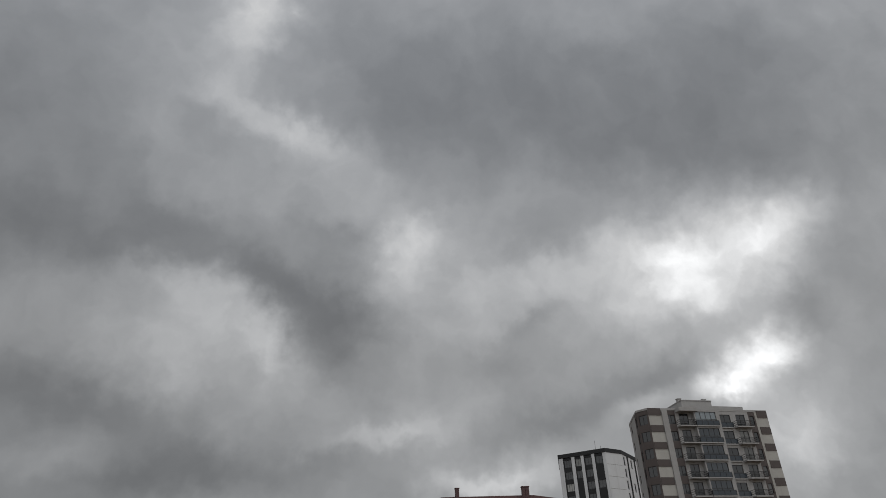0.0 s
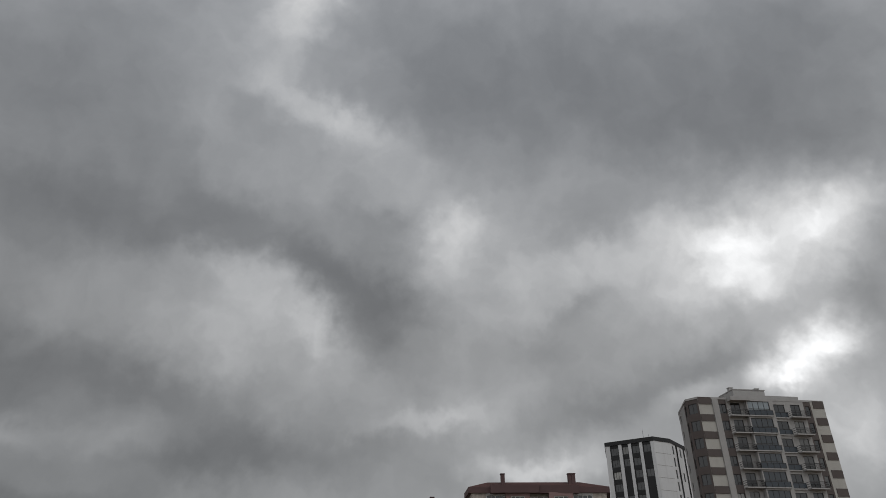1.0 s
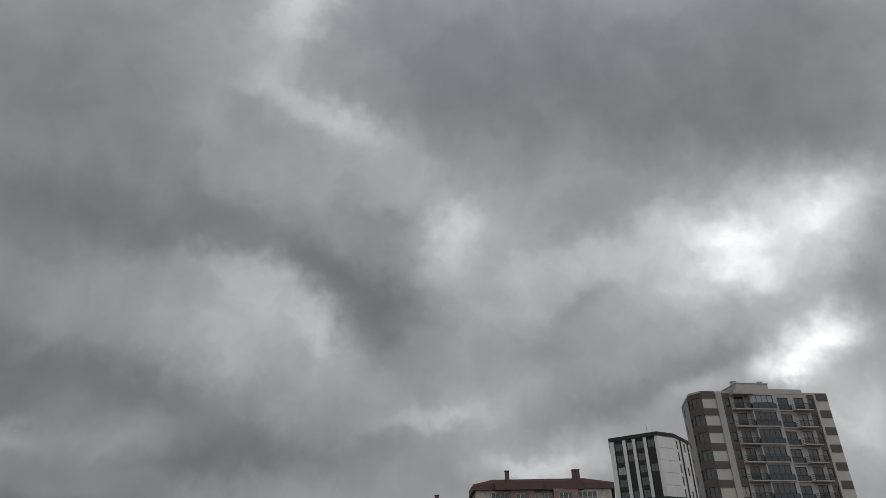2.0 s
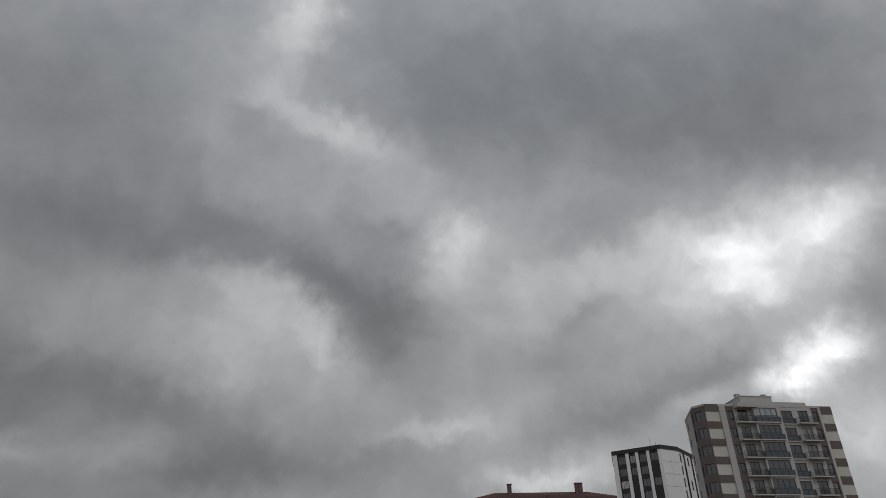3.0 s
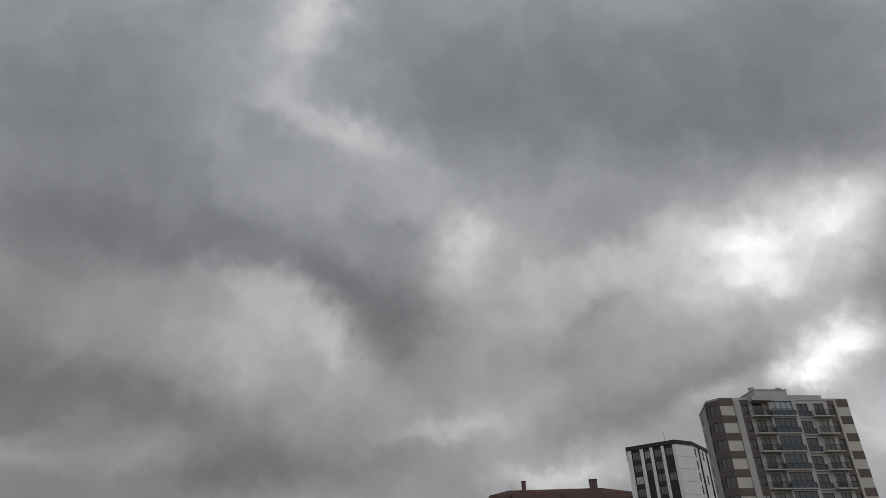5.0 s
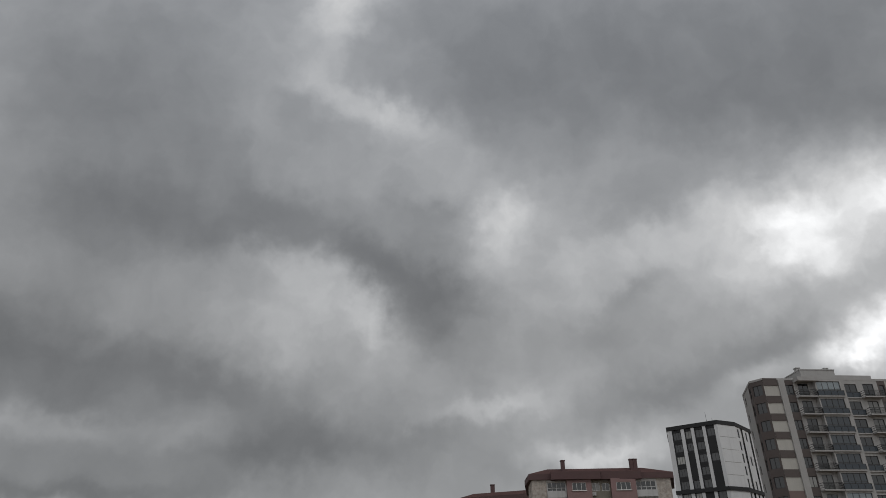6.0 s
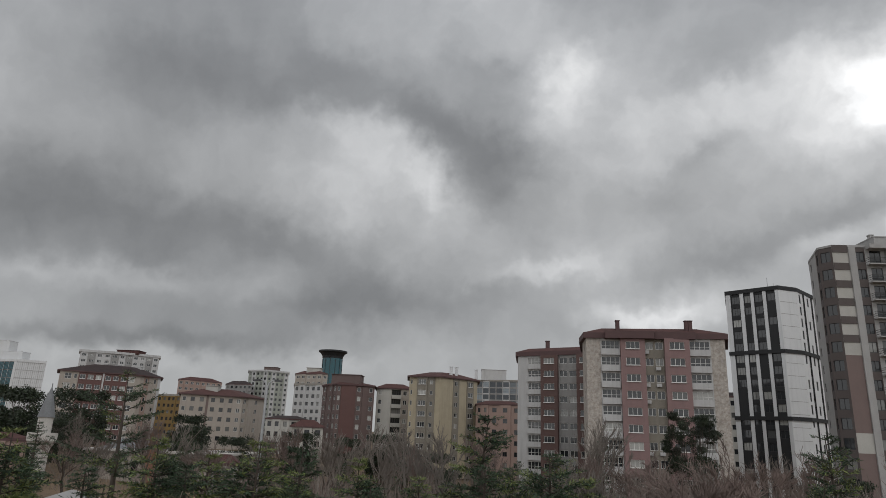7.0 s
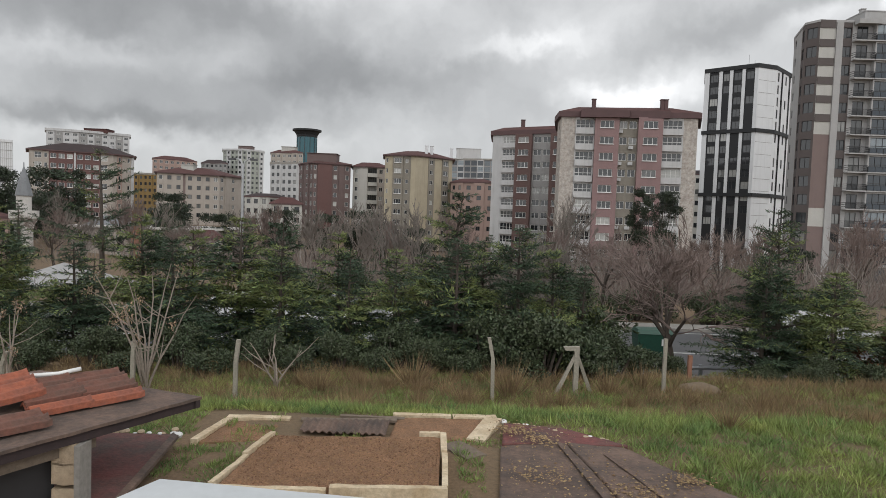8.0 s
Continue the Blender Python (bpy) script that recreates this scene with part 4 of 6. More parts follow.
def conifer(seed, height, reach, ragged=0.25, bare=0.06, step=0.27, fine=1.0, droop=0.22, young=0.3):
    """Trunk, limbs and needle sprays of one conifer, as meshes with the foot at the origin."""
    rng = np.random.default_rng(seed)
    limbs = Shape()
    lean = rng.normal(0, 0.02, 2) * height
    limbs.tube([(lean[0] * (t ** 2), lean[1] * (t ** 2), t * height - 0.3 * (t == 0)) for t in (0, 0.3, 0.6, 0.85, 1)], [height * 0.02, height * 0.016, height * 0.01, 0.025, 0.01], 6)
    foot, way_, flat_, size = [], [], [], []
    z = height * bare
    while z < height * 0.985:
        t = z / height
        span = reach * (1 - t) ** 0.75 * (0.75 + 0.25 * math.sin(z * 2.1 + seed)) + 0.12
        if t < 0.25:
            span *= 0.8 + t * 0.8
        for b in range(5 if t > 0.6 else 7):
            if rng.random() < ragged * 0.5:
                continue
            az = rng.uniform(0, 2 * math.pi)
            length = span * rng.uniform(1 - ragged, 1 + ragged * 1.1)
            lift = rng.uniform(-0.05, 0.3) + 0.35 * t
            s = np.linspace(0, 1, max(4, int(length / (0.085 / fine))))
            out = s * length
            path = np.stack([np.cos(az) * out, np.sin(az) * out, z + lift * out - droop * length * s ** 2], 1)
            path[:, :2] += lean * (t ** 2)
            limbs.tube([tuple(path[0]), tuple(path[len(s) // 2]), tuple(path[-1])], [0.012 + 0.012 * length, 0.011, 0.004], 3, cap=False)
            ahead_ = unit(np.gradient(path, axis=0))
            sideways = np.stack([-np.sin(az) * np.ones_like(s), np.cos(az) * np.ones_like(s), np.zeros_like(s)], 1)
            keep = s > 0.12
            for hand in (-1, 1):
                twig = (0.42 * (1 - s) + 0.15) * rng.uniform(0.5, 1.2, len(s)) * min(1.0, 0.35 + length * 0.5)
                d = unit(ahead_ * 0.75 + sideways * hand * rng.uniform(0.5, 1.0, (len(s), 1)) + np.array([0, 0, 1]) * rng.uniform(-0.35, 0.25, (len(s), 1)))
                for k in range(8):
                    f = (k + rng.random(len(s))) / 8
                    p = path + d * (twig * f)[:, None]
                    dd = unit(d + rng.normal(0, 0.45, d.shape))
                    foot.append(p[keep]), way_.append(dd[keep]), flat_.append(unit(np.array([0, 0, 1.0]) + rng.normal(0, 0.55, d.shape))[keep]), size.append((twig * (0.25 + 0.28 * rng.random(len(s))) + 0.05)[keep])
        z += step * (0.6 + 0.5 * (1 - t)) * rng.uniform(0.7, 1.2)
    foot, way_, flat_, size = map(np.concatenate, (foot, way_, flat_, size))
    tone_ = np.sin(foot[:, 0] * 2.3 + seed) + np.sin(foot[:, 1] * 2.7) + np.sin(foot[:, 2] * 3.1) + rng.normal(0, 0.8, len(foot))
    return limbs.mesh("trunk", M["bark"]), blades("crown", foot, way_, flat_, size / fine ** 0.5, size * 0.16 + 0.006, "needles", "young_needles", tone_ > 1.6 - young * 4)


def plant(name, label, category, meshes, x, y, turn, scale=1.0, group="", wide=1.0, sink=0.08):
    """One tree: its trunk and its crown under an Empty at the foot."""
    tree = thing(name, label, category, Matrix.Translation((x, y, rise(x, y) - sink)) @ Matrix.Rotation(radians(turn), 4, "Z") @ Matrix.Diagonal((scale * wide, scale * wide, scale, 1)), group)
    part("trunk", meshes[0], None, tree)
    if len(meshes) > 1 and meshes[1]:
        part("crown", meshes[1], None, tree)
    return tree


firs = [conifer(1, 4.6, 1.9, young=0.3), conifer(2, 4.3, 2.2, ragged=0.4, young=0.36), conifer(3, 5.6, 2.3, ragged=0.45, droop=0.1, young=0.16), conifer(4, 4.0, 1.7, young=0.26), conifer(5, 5.2, 2.5, ragged=0.5, droop=0.05, young=0.2)]
CONIFER = "bushy dark green conifer with yellow green tips by the fence"
for x, y, k, turn, scale, wide in (
        (-12.0, 17.2, 0, 20, 0.9, 1.2), (-10.6, 19.6, 1, 80, 0.86, 1.15), (-10.0, 17.6, 3, 60, 0.82, 1.25), (-8.9, 19.3, 0, 130, 1.06, 1.0), (-7.7, 20.0, 1, 200, 1.1, 1.05), (-7.3, 17.6, 3, 15, 0.88, 1.3), (-6.1, 19.4, 0, 260, 1.08, 1.15),
        (-4.9, 20.0, 3, 300, 1.27, 1.1), (-4.5, 18.0, 1, 40, 0.8, 1.15), (-3.1, 19.6, 0, 100, 1.02, 0.95), (-2.6, 18.0, 3, 140, 0.78, 1.2), (-1.3, 18.3, 1, 330, 0.84, 1.1), (0.15, 20.0, 2, 70, 1.1, 1.1), (0.4, 17.9, 3, 220, 0.95, 1.2), (1.2, 19.2, 4, 190, 0.86, 1.0), (2.1, 17.6, 4, 10, 0.8, 1.1), (3.2, 18.4, 0, 80, 0.82, 1.05), (4.3, 19.6, 3, 180, 1.0, 0.8),
        (9.3, 18.6, 4, 45, 0.78, 1.05), (10.2, 19.4, 2, 150, 1.03, 0.95), (11.2, 18.4, 1, 100, 0.8, 1.1), (12.4, 20.2, 1, 250, 0.95, 1.1), (14.0, 19.6, 3, 10, 0.9, 1.1), (16.0, 20.2, 0, 300, 1.28, 0.95), (17.6, 20.0, 3, 120, 1.1, 1.1), (-13.6, 20.0, 2, 30, 0.85, 1.0)):
    plant("conifer", CONIFER, "tree", firs[k], x, y, turn, scale, "conifers along the fence", wide)
cedar = conifer(9, 7.2, 2.9, ragged=0.75, step=0.5, droop=-0.05, bare=0.3, young=0.02)
plant("cedar", "dark ragged cedar with long level limbs", "tree", cedar, -20.0, 38.0, 20, 1.2, wide=1.05)
far_fir = conifer(11, 6.0, 1.7, ragged=0.4, step=0.4, fine=0.6, young=0.03)
for x, y, turn, scale in ((8.6, 45, 0, 1.05), (-26, 62, 40, 1.0), (-32, 75, 80, 1.2), (-40, 96, 10, 1.3), (-17, 58, 60, 1.0), (-21, 70, 130, 1.15), (-12, 64, 200, 0.9), (-46, 70, 20, 1.0), (-34, 52, 90, 1.0), (31, 75, 30, 1.1), (-8, 78, 60, 1.1), (-60, 100, 60, 1.4), (4.0, 55, 33, 0.9)):
    plant("conifer", "dark conifer standing among bare trees", "tree", far_fir, x, y, turn, scale, "far conifers")


def bare_tree(seed, height, spread=0.55, depth=5, stems=1, first=0.25, mat="grey_twig", sides=4, upright=0.25, forks=(3, 4), least=0.018):
    """A leafless tree: forking tapered limbs down to fine twigs."""
    rnd = random.Random(seed)
    s, twigs = Shape(), Shape()

    def grow(p, d, length, radius, level):
        pts, q, v = [p], p.copy(), d.copy()
        n = 3 if level < 3 else 2
        for _ in range(n):
            v = (v + Vector((rnd.gauss(0, 0.14), rnd.gauss(0, 0.14), rnd.gauss(0, 0.08) + 0.05 * upright))).normalized()
            q = q + v * length / n
            pts.append(q.copy())
        end = radius * (0.62 if level < depth else 0.35)
        (s if level < 2 else twigs).tube(pts, [radius + (end - radius) * i / n for i in range(n + 1)], sides if level < 2 else 3, cap=False)
        if level >= depth:
            return
        for c in range(rnd.randint(*forks)):
            f = 1.0 if c == 0 else rnd.uniform(0.35, 1.0)
            start = pts[0].lerp(pts[-1], f) if f < 1 else pts[-1]
            i = min(n - 1, int(f * n))
            start = pts[i].lerp(pts[i + 1], f * n - i) if f < 1 else pts[-1]
            turn = Vector((rnd.gauss(0, 1), rnd.gauss(0, 1), rnd.gauss(0, 0.5))).normalized()
            grow(start, (v + turn * spread * rnd.uniform(0.6, 1.3) + Vector((0, 0, upright * 0.5))).normalized(), length * rnd.uniform(0.6, 0.82), max(end * rnd.uniform(0.55, 0.8), least), level + 1)

    for k in range(stems):
        d = Vector((rnd.gauss(0, 0.25), rnd.gauss(0, 0.25), 1)).normalized() if stems > 1 else Vector((rnd.gauss(0, 0.05), rnd.gauss(0, 0.05), 1))
        grow(Vector((rnd.gauss(0, 0.12) * (stems > 1), rnd.gauss(0, 0.12) * (stems > 1), -0.1)), d, height * first, height * 0.019, 0)
    return [s.mesh("trunk", M["bark"]), twigs.mesh("crown", M[mat])]


bare = [bare_tree(1, 5.0, 0.75, 5, mat="red_bark", forks=(3, 5), least=0.0075), bare_tree(2, 7.5, 0.5, 5, mat="grey_twig", upright=0.5), bare_tree(3, 7.0, 0.5, 5, mat="grey_twig", stems=2, upright=0.6, forks=(2, 4)), bare_tree(4, 8.0, 0.45, 5, mat="red_bark", upright=0.7)]
plant("bare_tree", "leafless spreading tree with reddish brown twigs", "tree", bare[0], 7.6, 20.2, 10, 1.75, "bare trees", 1.1)
rnd = random.Random(5)
BARE = "leafless grey brown tree among houses"
for x, y, k, scale in (
        (3.2, 26, 2, 0.62), (4.5, 29, 1, 0.75), (6.0, 33, 3, 0.7), (-1.8, 34, 2, 0.78), (0.5, 38, 3, 0.85), (-3.5, 40, 3, 0.8), (9, 36, 0, 1.1), (11, 31, 0, 1.0), (12.6, 27, 0, 0.9), (14, 40, 1, 0.8), (7.2, 41, 2, 0.9),
        (-6, 46, 2, 0.9), (-10, 48, 1, 0.9), (-14, 52, 3, 0.85), (-18, 46, 0, 1.2), (-23, 55, 1, 0.95), (-28, 58, 3, 0.95), (-31, 66, 2, 1.0), (-36, 60, 0, 1.4), (-24, 76, 2, 1.0), (-16, 72, 1, 1.0), (-56, 92, 2, 1.2), (-26, 46, 2, 0.8), (-5, 84, 3, 1.1), (-20, 95, 2, 1.2), (-34, 105, 1, 1.3),
        (1, 70, 1, 1.05), (8, 74, 3, 1.0), (14, 66, 2, 1.0), (18, 72, 1, 1.15), (26, 70, 3, 1.0), (24, 55, 0, 1.6), (30, 62, 2, 1.0), (36, 78, 1, 1.1), (40, 84, 3, 1.15), (40.5, 80, 2, 1.1), (54, 90, 1, 1.2), (53, 80, 2, 1.1), (60, 92, 3, 1.2), (19, 44, 0, 1.4), (24, 48, 3, 0.8), (33, 52, 0, 1.7), (-12, 100, 1, 1.2), (28, 44, 3, 0.8)):
    plant("bare_tree", BARE, "tree", bare[k], x, y, rnd.uniform(0, 360), scale * rnd.uniform(1.2, 1.5), "bare trees", rnd.uniform(0.9, 1.1))


def leafy(seed, clumps, per, leaf, mat, stem_mat="bark", stem=None):
    """Stems and leaves: clumps are (x, y, z, radius, height)."""
    rng = np.random.default_rng(seed)
    s = Shape()
    foot, way_, flat_ = [], [], []
    for x, y, z, r, h in clumps:
        root = stem or (x * 0.4, y * 0.4, -0.1)
        s.tube([root, ((root[0] + x) / 2, (root[1] + y) / 2, (root[2] + z) * 0.55), (x, y, z)], [0.05 + 0.03 * r, 0.03 + 0.01 * r, 0.012], 5, cap=False)
        d = unit(rng.normal(0, 1, (per, 3)))
        q = rng.uniform(0.25, 1.0, (per, 1)) ** 0.5 * (0.75 + 0.25 * np.sin(d[:, :1] * 5 + x) * np.cos(d[:, 1:2] * 6))
        p = d * q * np.array([r, r, h]) + np.array([x, y, z])
        p += rng.normal(0, 0.06 * r, p.shape)
        foot.append(p), way_.append(unit(d + rng.normal(0, 0.8, d.shape))), flat_.append(unit(d + rng.normal(0, 0.6, d.shape) + np.array([0, 0, 0.6])))
    foot, way_, flat_ = map(np.concatenate, (foot, way_, flat_))
    n = len(foot)
    return s.mesh("trunk", M[stem_mat]), blades("crown", foot, way_, flat_, leaf * rng.uniform(0.7, 1.3, n), leaf * 0.55 * rng.uniform(0.7, 1.3, n), mat)


def cloud_clumps(seed, n, r, low, high, size):
    rnd = random.Random(seed)
    out = []
    for _ in range(n):
        t = rnd.random()
        a, q = rnd.uniform(0, 6.28), r * math.sqrt(rnd.random()) * (1 - 0.45 * abs(t - 0.45))
        out.append((q * math.cos(a), q * math.sin(a), low + (high - low) * t, size * rnd.uniform(0.7, 1.25), size * rnd.uniform(0.55, 0.85)))
    return out


round_tree = leafy(21, cloud_clumps(3, 70, 2.9, 7.2, 13.4, 0.72), 330, 0.17, "leaves", stem=(0, 0, -0.2))
plant("evergreen_tree", "dark round headed evergreen tree before a pink block", "tree", round_tree, 23.3, 72.0, 0, 0.98)
dark_tree = leafy(22, cloud_clumps(4, 40, 2.6, 2.2, 7.0, 0.9), 260, 0.24, "leaves", stem=(0, 0, -0.2))
for x, y, turn, scale in ((-62, 92, 0, 1.5), (-70, 98, 60, 1.6), (-54, 84, 120, 1.0), (-38, 90, 90, 1.1), (-33, 93, 20, 1.0), (-47, 110, 30, 1.25), (-28, 110, 10, 1.2), (-22, 118, 75, 1.2), (-12, 120, 140, 1.2), (-66, 112, 200, 1.7), (14, 95, 40, 1.1), (-4, 112, 220, 1.2), (52, 96, 60, 1.2), (-78, 100, 20, 1.7), (-56, 66, 20, 0.95), (-17, 128, 20, 1.4)):
    plant("evergreen_tree", "dark broadleaved evergreen tree among houses", "tree", dark_tree, x, y, turn, scale, "evergreens among houses")

# scrub of bare twigs filling the ground between the far trees
twig_rng = np.random.default_rng(77)
count = 3000
cx_, cy_ = twig_rng.uniform(-75, 62, count), twig_rng.uniform(34, 128, count)
inside = (np.abs(cx_) < cy_ * 0.8 + 4) & ((cx_ > -0.36 * cy_) | (cy_ > 95) | (twig_rng.random(count) < 0.25))
cx_, cy_ = cx_[inside], cy_[inside]
roots = np.array([(x, y, rise(x, y)) for x, y in zip(cx_, cy_)])
tall = twig_rng.uniform(1.2, 3.4, len(roots)) * np.where(cx_ > 10, 1.25, 1.0)
each = 26
roots, tall = np.repeat(roots, each, 0), np.repeat(tall, each)
f = twig_rng.random(len(roots)) ** 0.8
d = unit(np.concatenate([twig_rng.normal(0, 0.42, (len(roots), 2)), np.ones((len(roots), 1))], 1))
foot = roots + np.concatenate([twig_rng.normal(0, 0.55, (len(roots), 2)), (f * tall)[:, None] * 0.75], 1)
scrub = blades("far_scrub", foot, d, unit(np.concatenate([twig_rng.normal(0, 0.4, (len(roots), 1)), -np.ones((len(roots), 1)), np.zeros((len(roots), 1))], 1)), tall * twig_rng.uniform(0.3, 0.65, len(roots)), twig_rng.uniform(0.025, 0.06, len(roots)), "grey_twig", "red_bark", twig_rng.random(len(roots)) > 0.6)
tagged(new("far_scrub", scrub), "leafless grey brown scrub between the far trees", "scrub", "", "stuff")

# hedge and shrubs below the conifers
bush = [leafy(31, cloud_clumps(5, 14, 0.75, 0.25, 1.25, 0.42), 300, 0.085, "hedge"), leafy(32, cloud_clumps(6, 12, 0.7, 0.2, 1.0, 0.4), 300, 0.085, "hedge")]
rnd = random.Random(8)
for x, y, k, scale in ((-1.0, 16.9, 0, 1.0), (0.2, 17.0, 1, 1.1), (1.3, 16.5, 0, 1.2), (2.5, 16.4, 0, 1.3), (3.6, 16.9, 1, 1.3), (4.6, 17.3, 0, 1.0), (5.6, 17.8, 1, 0.9), (-2.4, 17.2, 1, 0.9), (6.6, 18.4, 0, 0.7), (8.6, 17.0, 1, 0.6), (10.5, 17.4, 0, 0.65), (11.8, 17.2, 1, 0.7), (13.2, 17.6, 0, 0.8), (-8.8, 16.6, 1, 0.8), (-10.2, 16.2, 0, 0.8), (-5.0, 17.2, 0, 0.7), (4.4, 19.4, 0, 1.9), (-11.4, 15.6, 0, 0.9),
                       (-9.6, 14.9, 1, 0.75), (-8.3, 15.4, 0, 0.8), (-7.2, 15.0, 1, 0.7), (-6.4, 15.7, 0, 0.85), (-5.4, 15.2, 1, 0.7), (-4.4, 15.8, 0, 0.8), (-3.4, 15.6, 1, 0.75), (-2.5, 16.1, 0, 0.8), (-1.5, 15.9, 1, 0.7), (-0.4, 16.3, 0, 0.75), (0.7, 16.1, 1, 0.7), (2.0, 16.0, 0, 0.6), (3.9, 16.2, 1, 0.75), (9.6, 16.6, 0, 0.5), (12.4, 16.5, 1, 0.6)):
    plant("shrub", "dark leafy evergreen shrub under the conifers", "shrub", bush[k], x, y, rnd.uniform(0, 360), scale * 0.95, "shrubs along the fence")
for i in range(15):
    x = -9 + i * 2.1 + rnd.uniform(-0.6, 0.6)
    plant("shrub", "dark shrub on the far side of the road", "shrub", bush[i % 2], x, 34.2 + rnd.uniform(-0.4, 1.2), rnd.uniform(0, 360), rnd.uniform(1.3, 1.9), "shrubs across the road")
rusty = leafy(33, cloud_clumps(7, 9, 0.9, 0.7, 1.9, 0.4), 220, 0.1, "rust")
plant("shrub", "rust brown withered shrub", "shrub", rusty, 12.9, 19.0, 0, 1.0)

# thin bare saplings before the fence, with withered seed bunches
def sapling(seed, height, stems, lean, bunches):
    rnd = random.Random(seed)
    s, foot = Shape(), []
    for k in range(stems):
        a = 2 * math.pi * k / stems + rnd.uniform(-0.4, 0.4)
        out, h = lean * rnd.uniform(0.25, 1.1), height * rnd.uniform(0.6, 1.0)
        pts = [Vector((math.cos(a) * out * t ** 1.3 + rnd.gauss(0, 0.02), math.sin(a) * out * t ** 1.3 * 0.6 + rnd.gauss(0, 0.02), h * t - 0.1 * (t == 0))) for t in (0, 0.15, 0.35, 0.6, 0.8, 1)]
        s.tube(pts, [0.032, 0.028, 0.022, 0.016, 0.011, 0.006], 5, cap=False)
        foot.append(pts[-1])
        for _ in range(3):
            i = rnd.randint(2, 4)
            d = Vector((rnd.gauss(0, 1), rnd.gauss(0, 0.6), rnd.uniform(0.5, 1.3))).normalized() * rnd.uniform(0.35, 0.8)
            tip = pts[i] + d
            s.tube([pts[i], pts[i] + d * 0.5 + Vector((0, 0, -0.03)), tip], [0.012, 0.009, 0.004], 4, cap=False)
            foot.append(tip)
    rng = np.random.default_rng(seed)
    chosen = [foot[i] for i in rng.permutation(len(foot))[:bunches]]
    bunches_ = []
    for c in chosen:
        p = np.array(c) + rng.normal(0, 0.06, (45, 3))
        bunches_.append(blades("seed_head", p, unit(rng.normal(0, 0.6, p.shape) + np.array([0, 0, -0.7])), unit(rng.normal(0, 1, p.shape)), rng.uniform(0.04, 0.08, len(p)), rng.uniform(0.012, 0.024, len(p)), "dry_leaf"))
    return s.mesh("trunk", M["pale_bark"]), bunches_


for x, y, seed, h, stems, lean, n in ((-6.15, 13.5, 3, 2.9, 9, 1.6, 12), (-8.85, 13.2, 4, 2.5, 3, 0.45, 4), (-3.6, 14.2, 6, 1.1, 4, 0.6, 0)):
    trunk_, seeds_ = sapling(seed, h, stems, lean, max(n, 1))
    sap = thing("sapling", "thin bare many stemmed sapling with withered seed bunches", "tree", Matrix.Translation((x, y, rise(x, y) - 0.02)), "saplings")
    part("trunk", trunk_, None, sap)
    for one in seeds_ if n else []:
        tagged(part("seed_head", one, None, sap, "withered tan seed head"), kind="stuff")

# grass
M["grass"] = surface("green_grass", (0.31, 0.35, 0.1), (0.075, 0.155, 0.046), rough=0.7, grain=2, large=0.9, bump=0, spread=0.2, per="island")
M["straw"] = surface("dry_tan_grass", (0.31, 0.215, 0.115), (0.15, 0.105, 0.054), rough=0.85, grain=2, large=0.6, bump=0, spread=0.25, per="island")


def covered(x, y):
    """Where beds, sheets and roofs keep the grass away."""
    if -2.25 < x < 0.25 and 5.8 < y < 8.0:
        return True
    if 0.55 < x < 3.2 and 6.2 < y < 9.0 and x < 3.15 - (y - 6.6) * 0.62 and not (x < 0.95 and 7.9 < y < 8.4):
        return True
    if -4.8 < x < -2.85 - (y - 5.3) * 0.12 and 5.0 < y < 7.75:
        return True
    if -3.2 < x < 0.75 and 5.4 < y < 9.2 and noise.noise((x * 1.5, y * 1.5, 11)) < (0.05 if x < 0.12 else -0.25):
        return True
    return (-2.1 < x < 0.8 and 8.2 < y < 9.05)


def sward(name, label, seed, count, area, height, width, mat, keep):
    rng = np.random.default_rng(seed)
    x0, x1, y0, y1 = area
    each = 26
    centre = np.stack([rng.uniform(x0, x1, count // each), rng.uniform(y0, y1, count // each)], 1)
    vigour = np.repeat(rng.uniform(0.45, 1.5, len(centre)), each)
    off = rng.normal(0, 0.05, (len(centre) * each, 2))
    p = np.repeat(centre, each, 0) + off
    ok = np.array([keep(x, y, rng.random()) and not covered(x, y) for x, y in p])
    p, off, vigour = p[ok], off[ok], vigour[ok]
    base = np.array([(x, y, rise(x, y) - 0.01) for x, y in p])
    lean = np.concatenate([off * 9 + rng.normal(0, 0.4, (len(p), 2)), np.ones((len(p), 1))], 1)
    patch = 0.65 + 0.5 * np.array([0.5 + 0.8 * noise.noise((x * 0.8, y * 0.8, 9)) for x, y in p])
    me = blades(name, base, unit(lean), unit(np.concatenate([rng.normal(0, 1, (len(p), 2)), np.zeros((len(p), 1))], 1)), height * rng.uniform(0.5, 1.2, len(p)) * patch * vigour * np.where((p[:, 1] < 9.0) & (p[:, 0] > -3.3) & (p[:, 0] < 1.0), 0.5, 1.0), np.full(len(p), width), mat)
    return tagged(new(name, me), label, "grass", "", "stuff")


def dryness(x, y):
    edge = 11.4 + 0.7 * math.sin(x * 0.9) - 0.12 * max(0, x - 5)
    return (y - edge) * 0.22 + 1.1 * noise.noise((x * 0.45, y * 0.8, 2)) + 0.7 * noise.noise((x * 1.7, y * 1.9, 5)) + 0.12


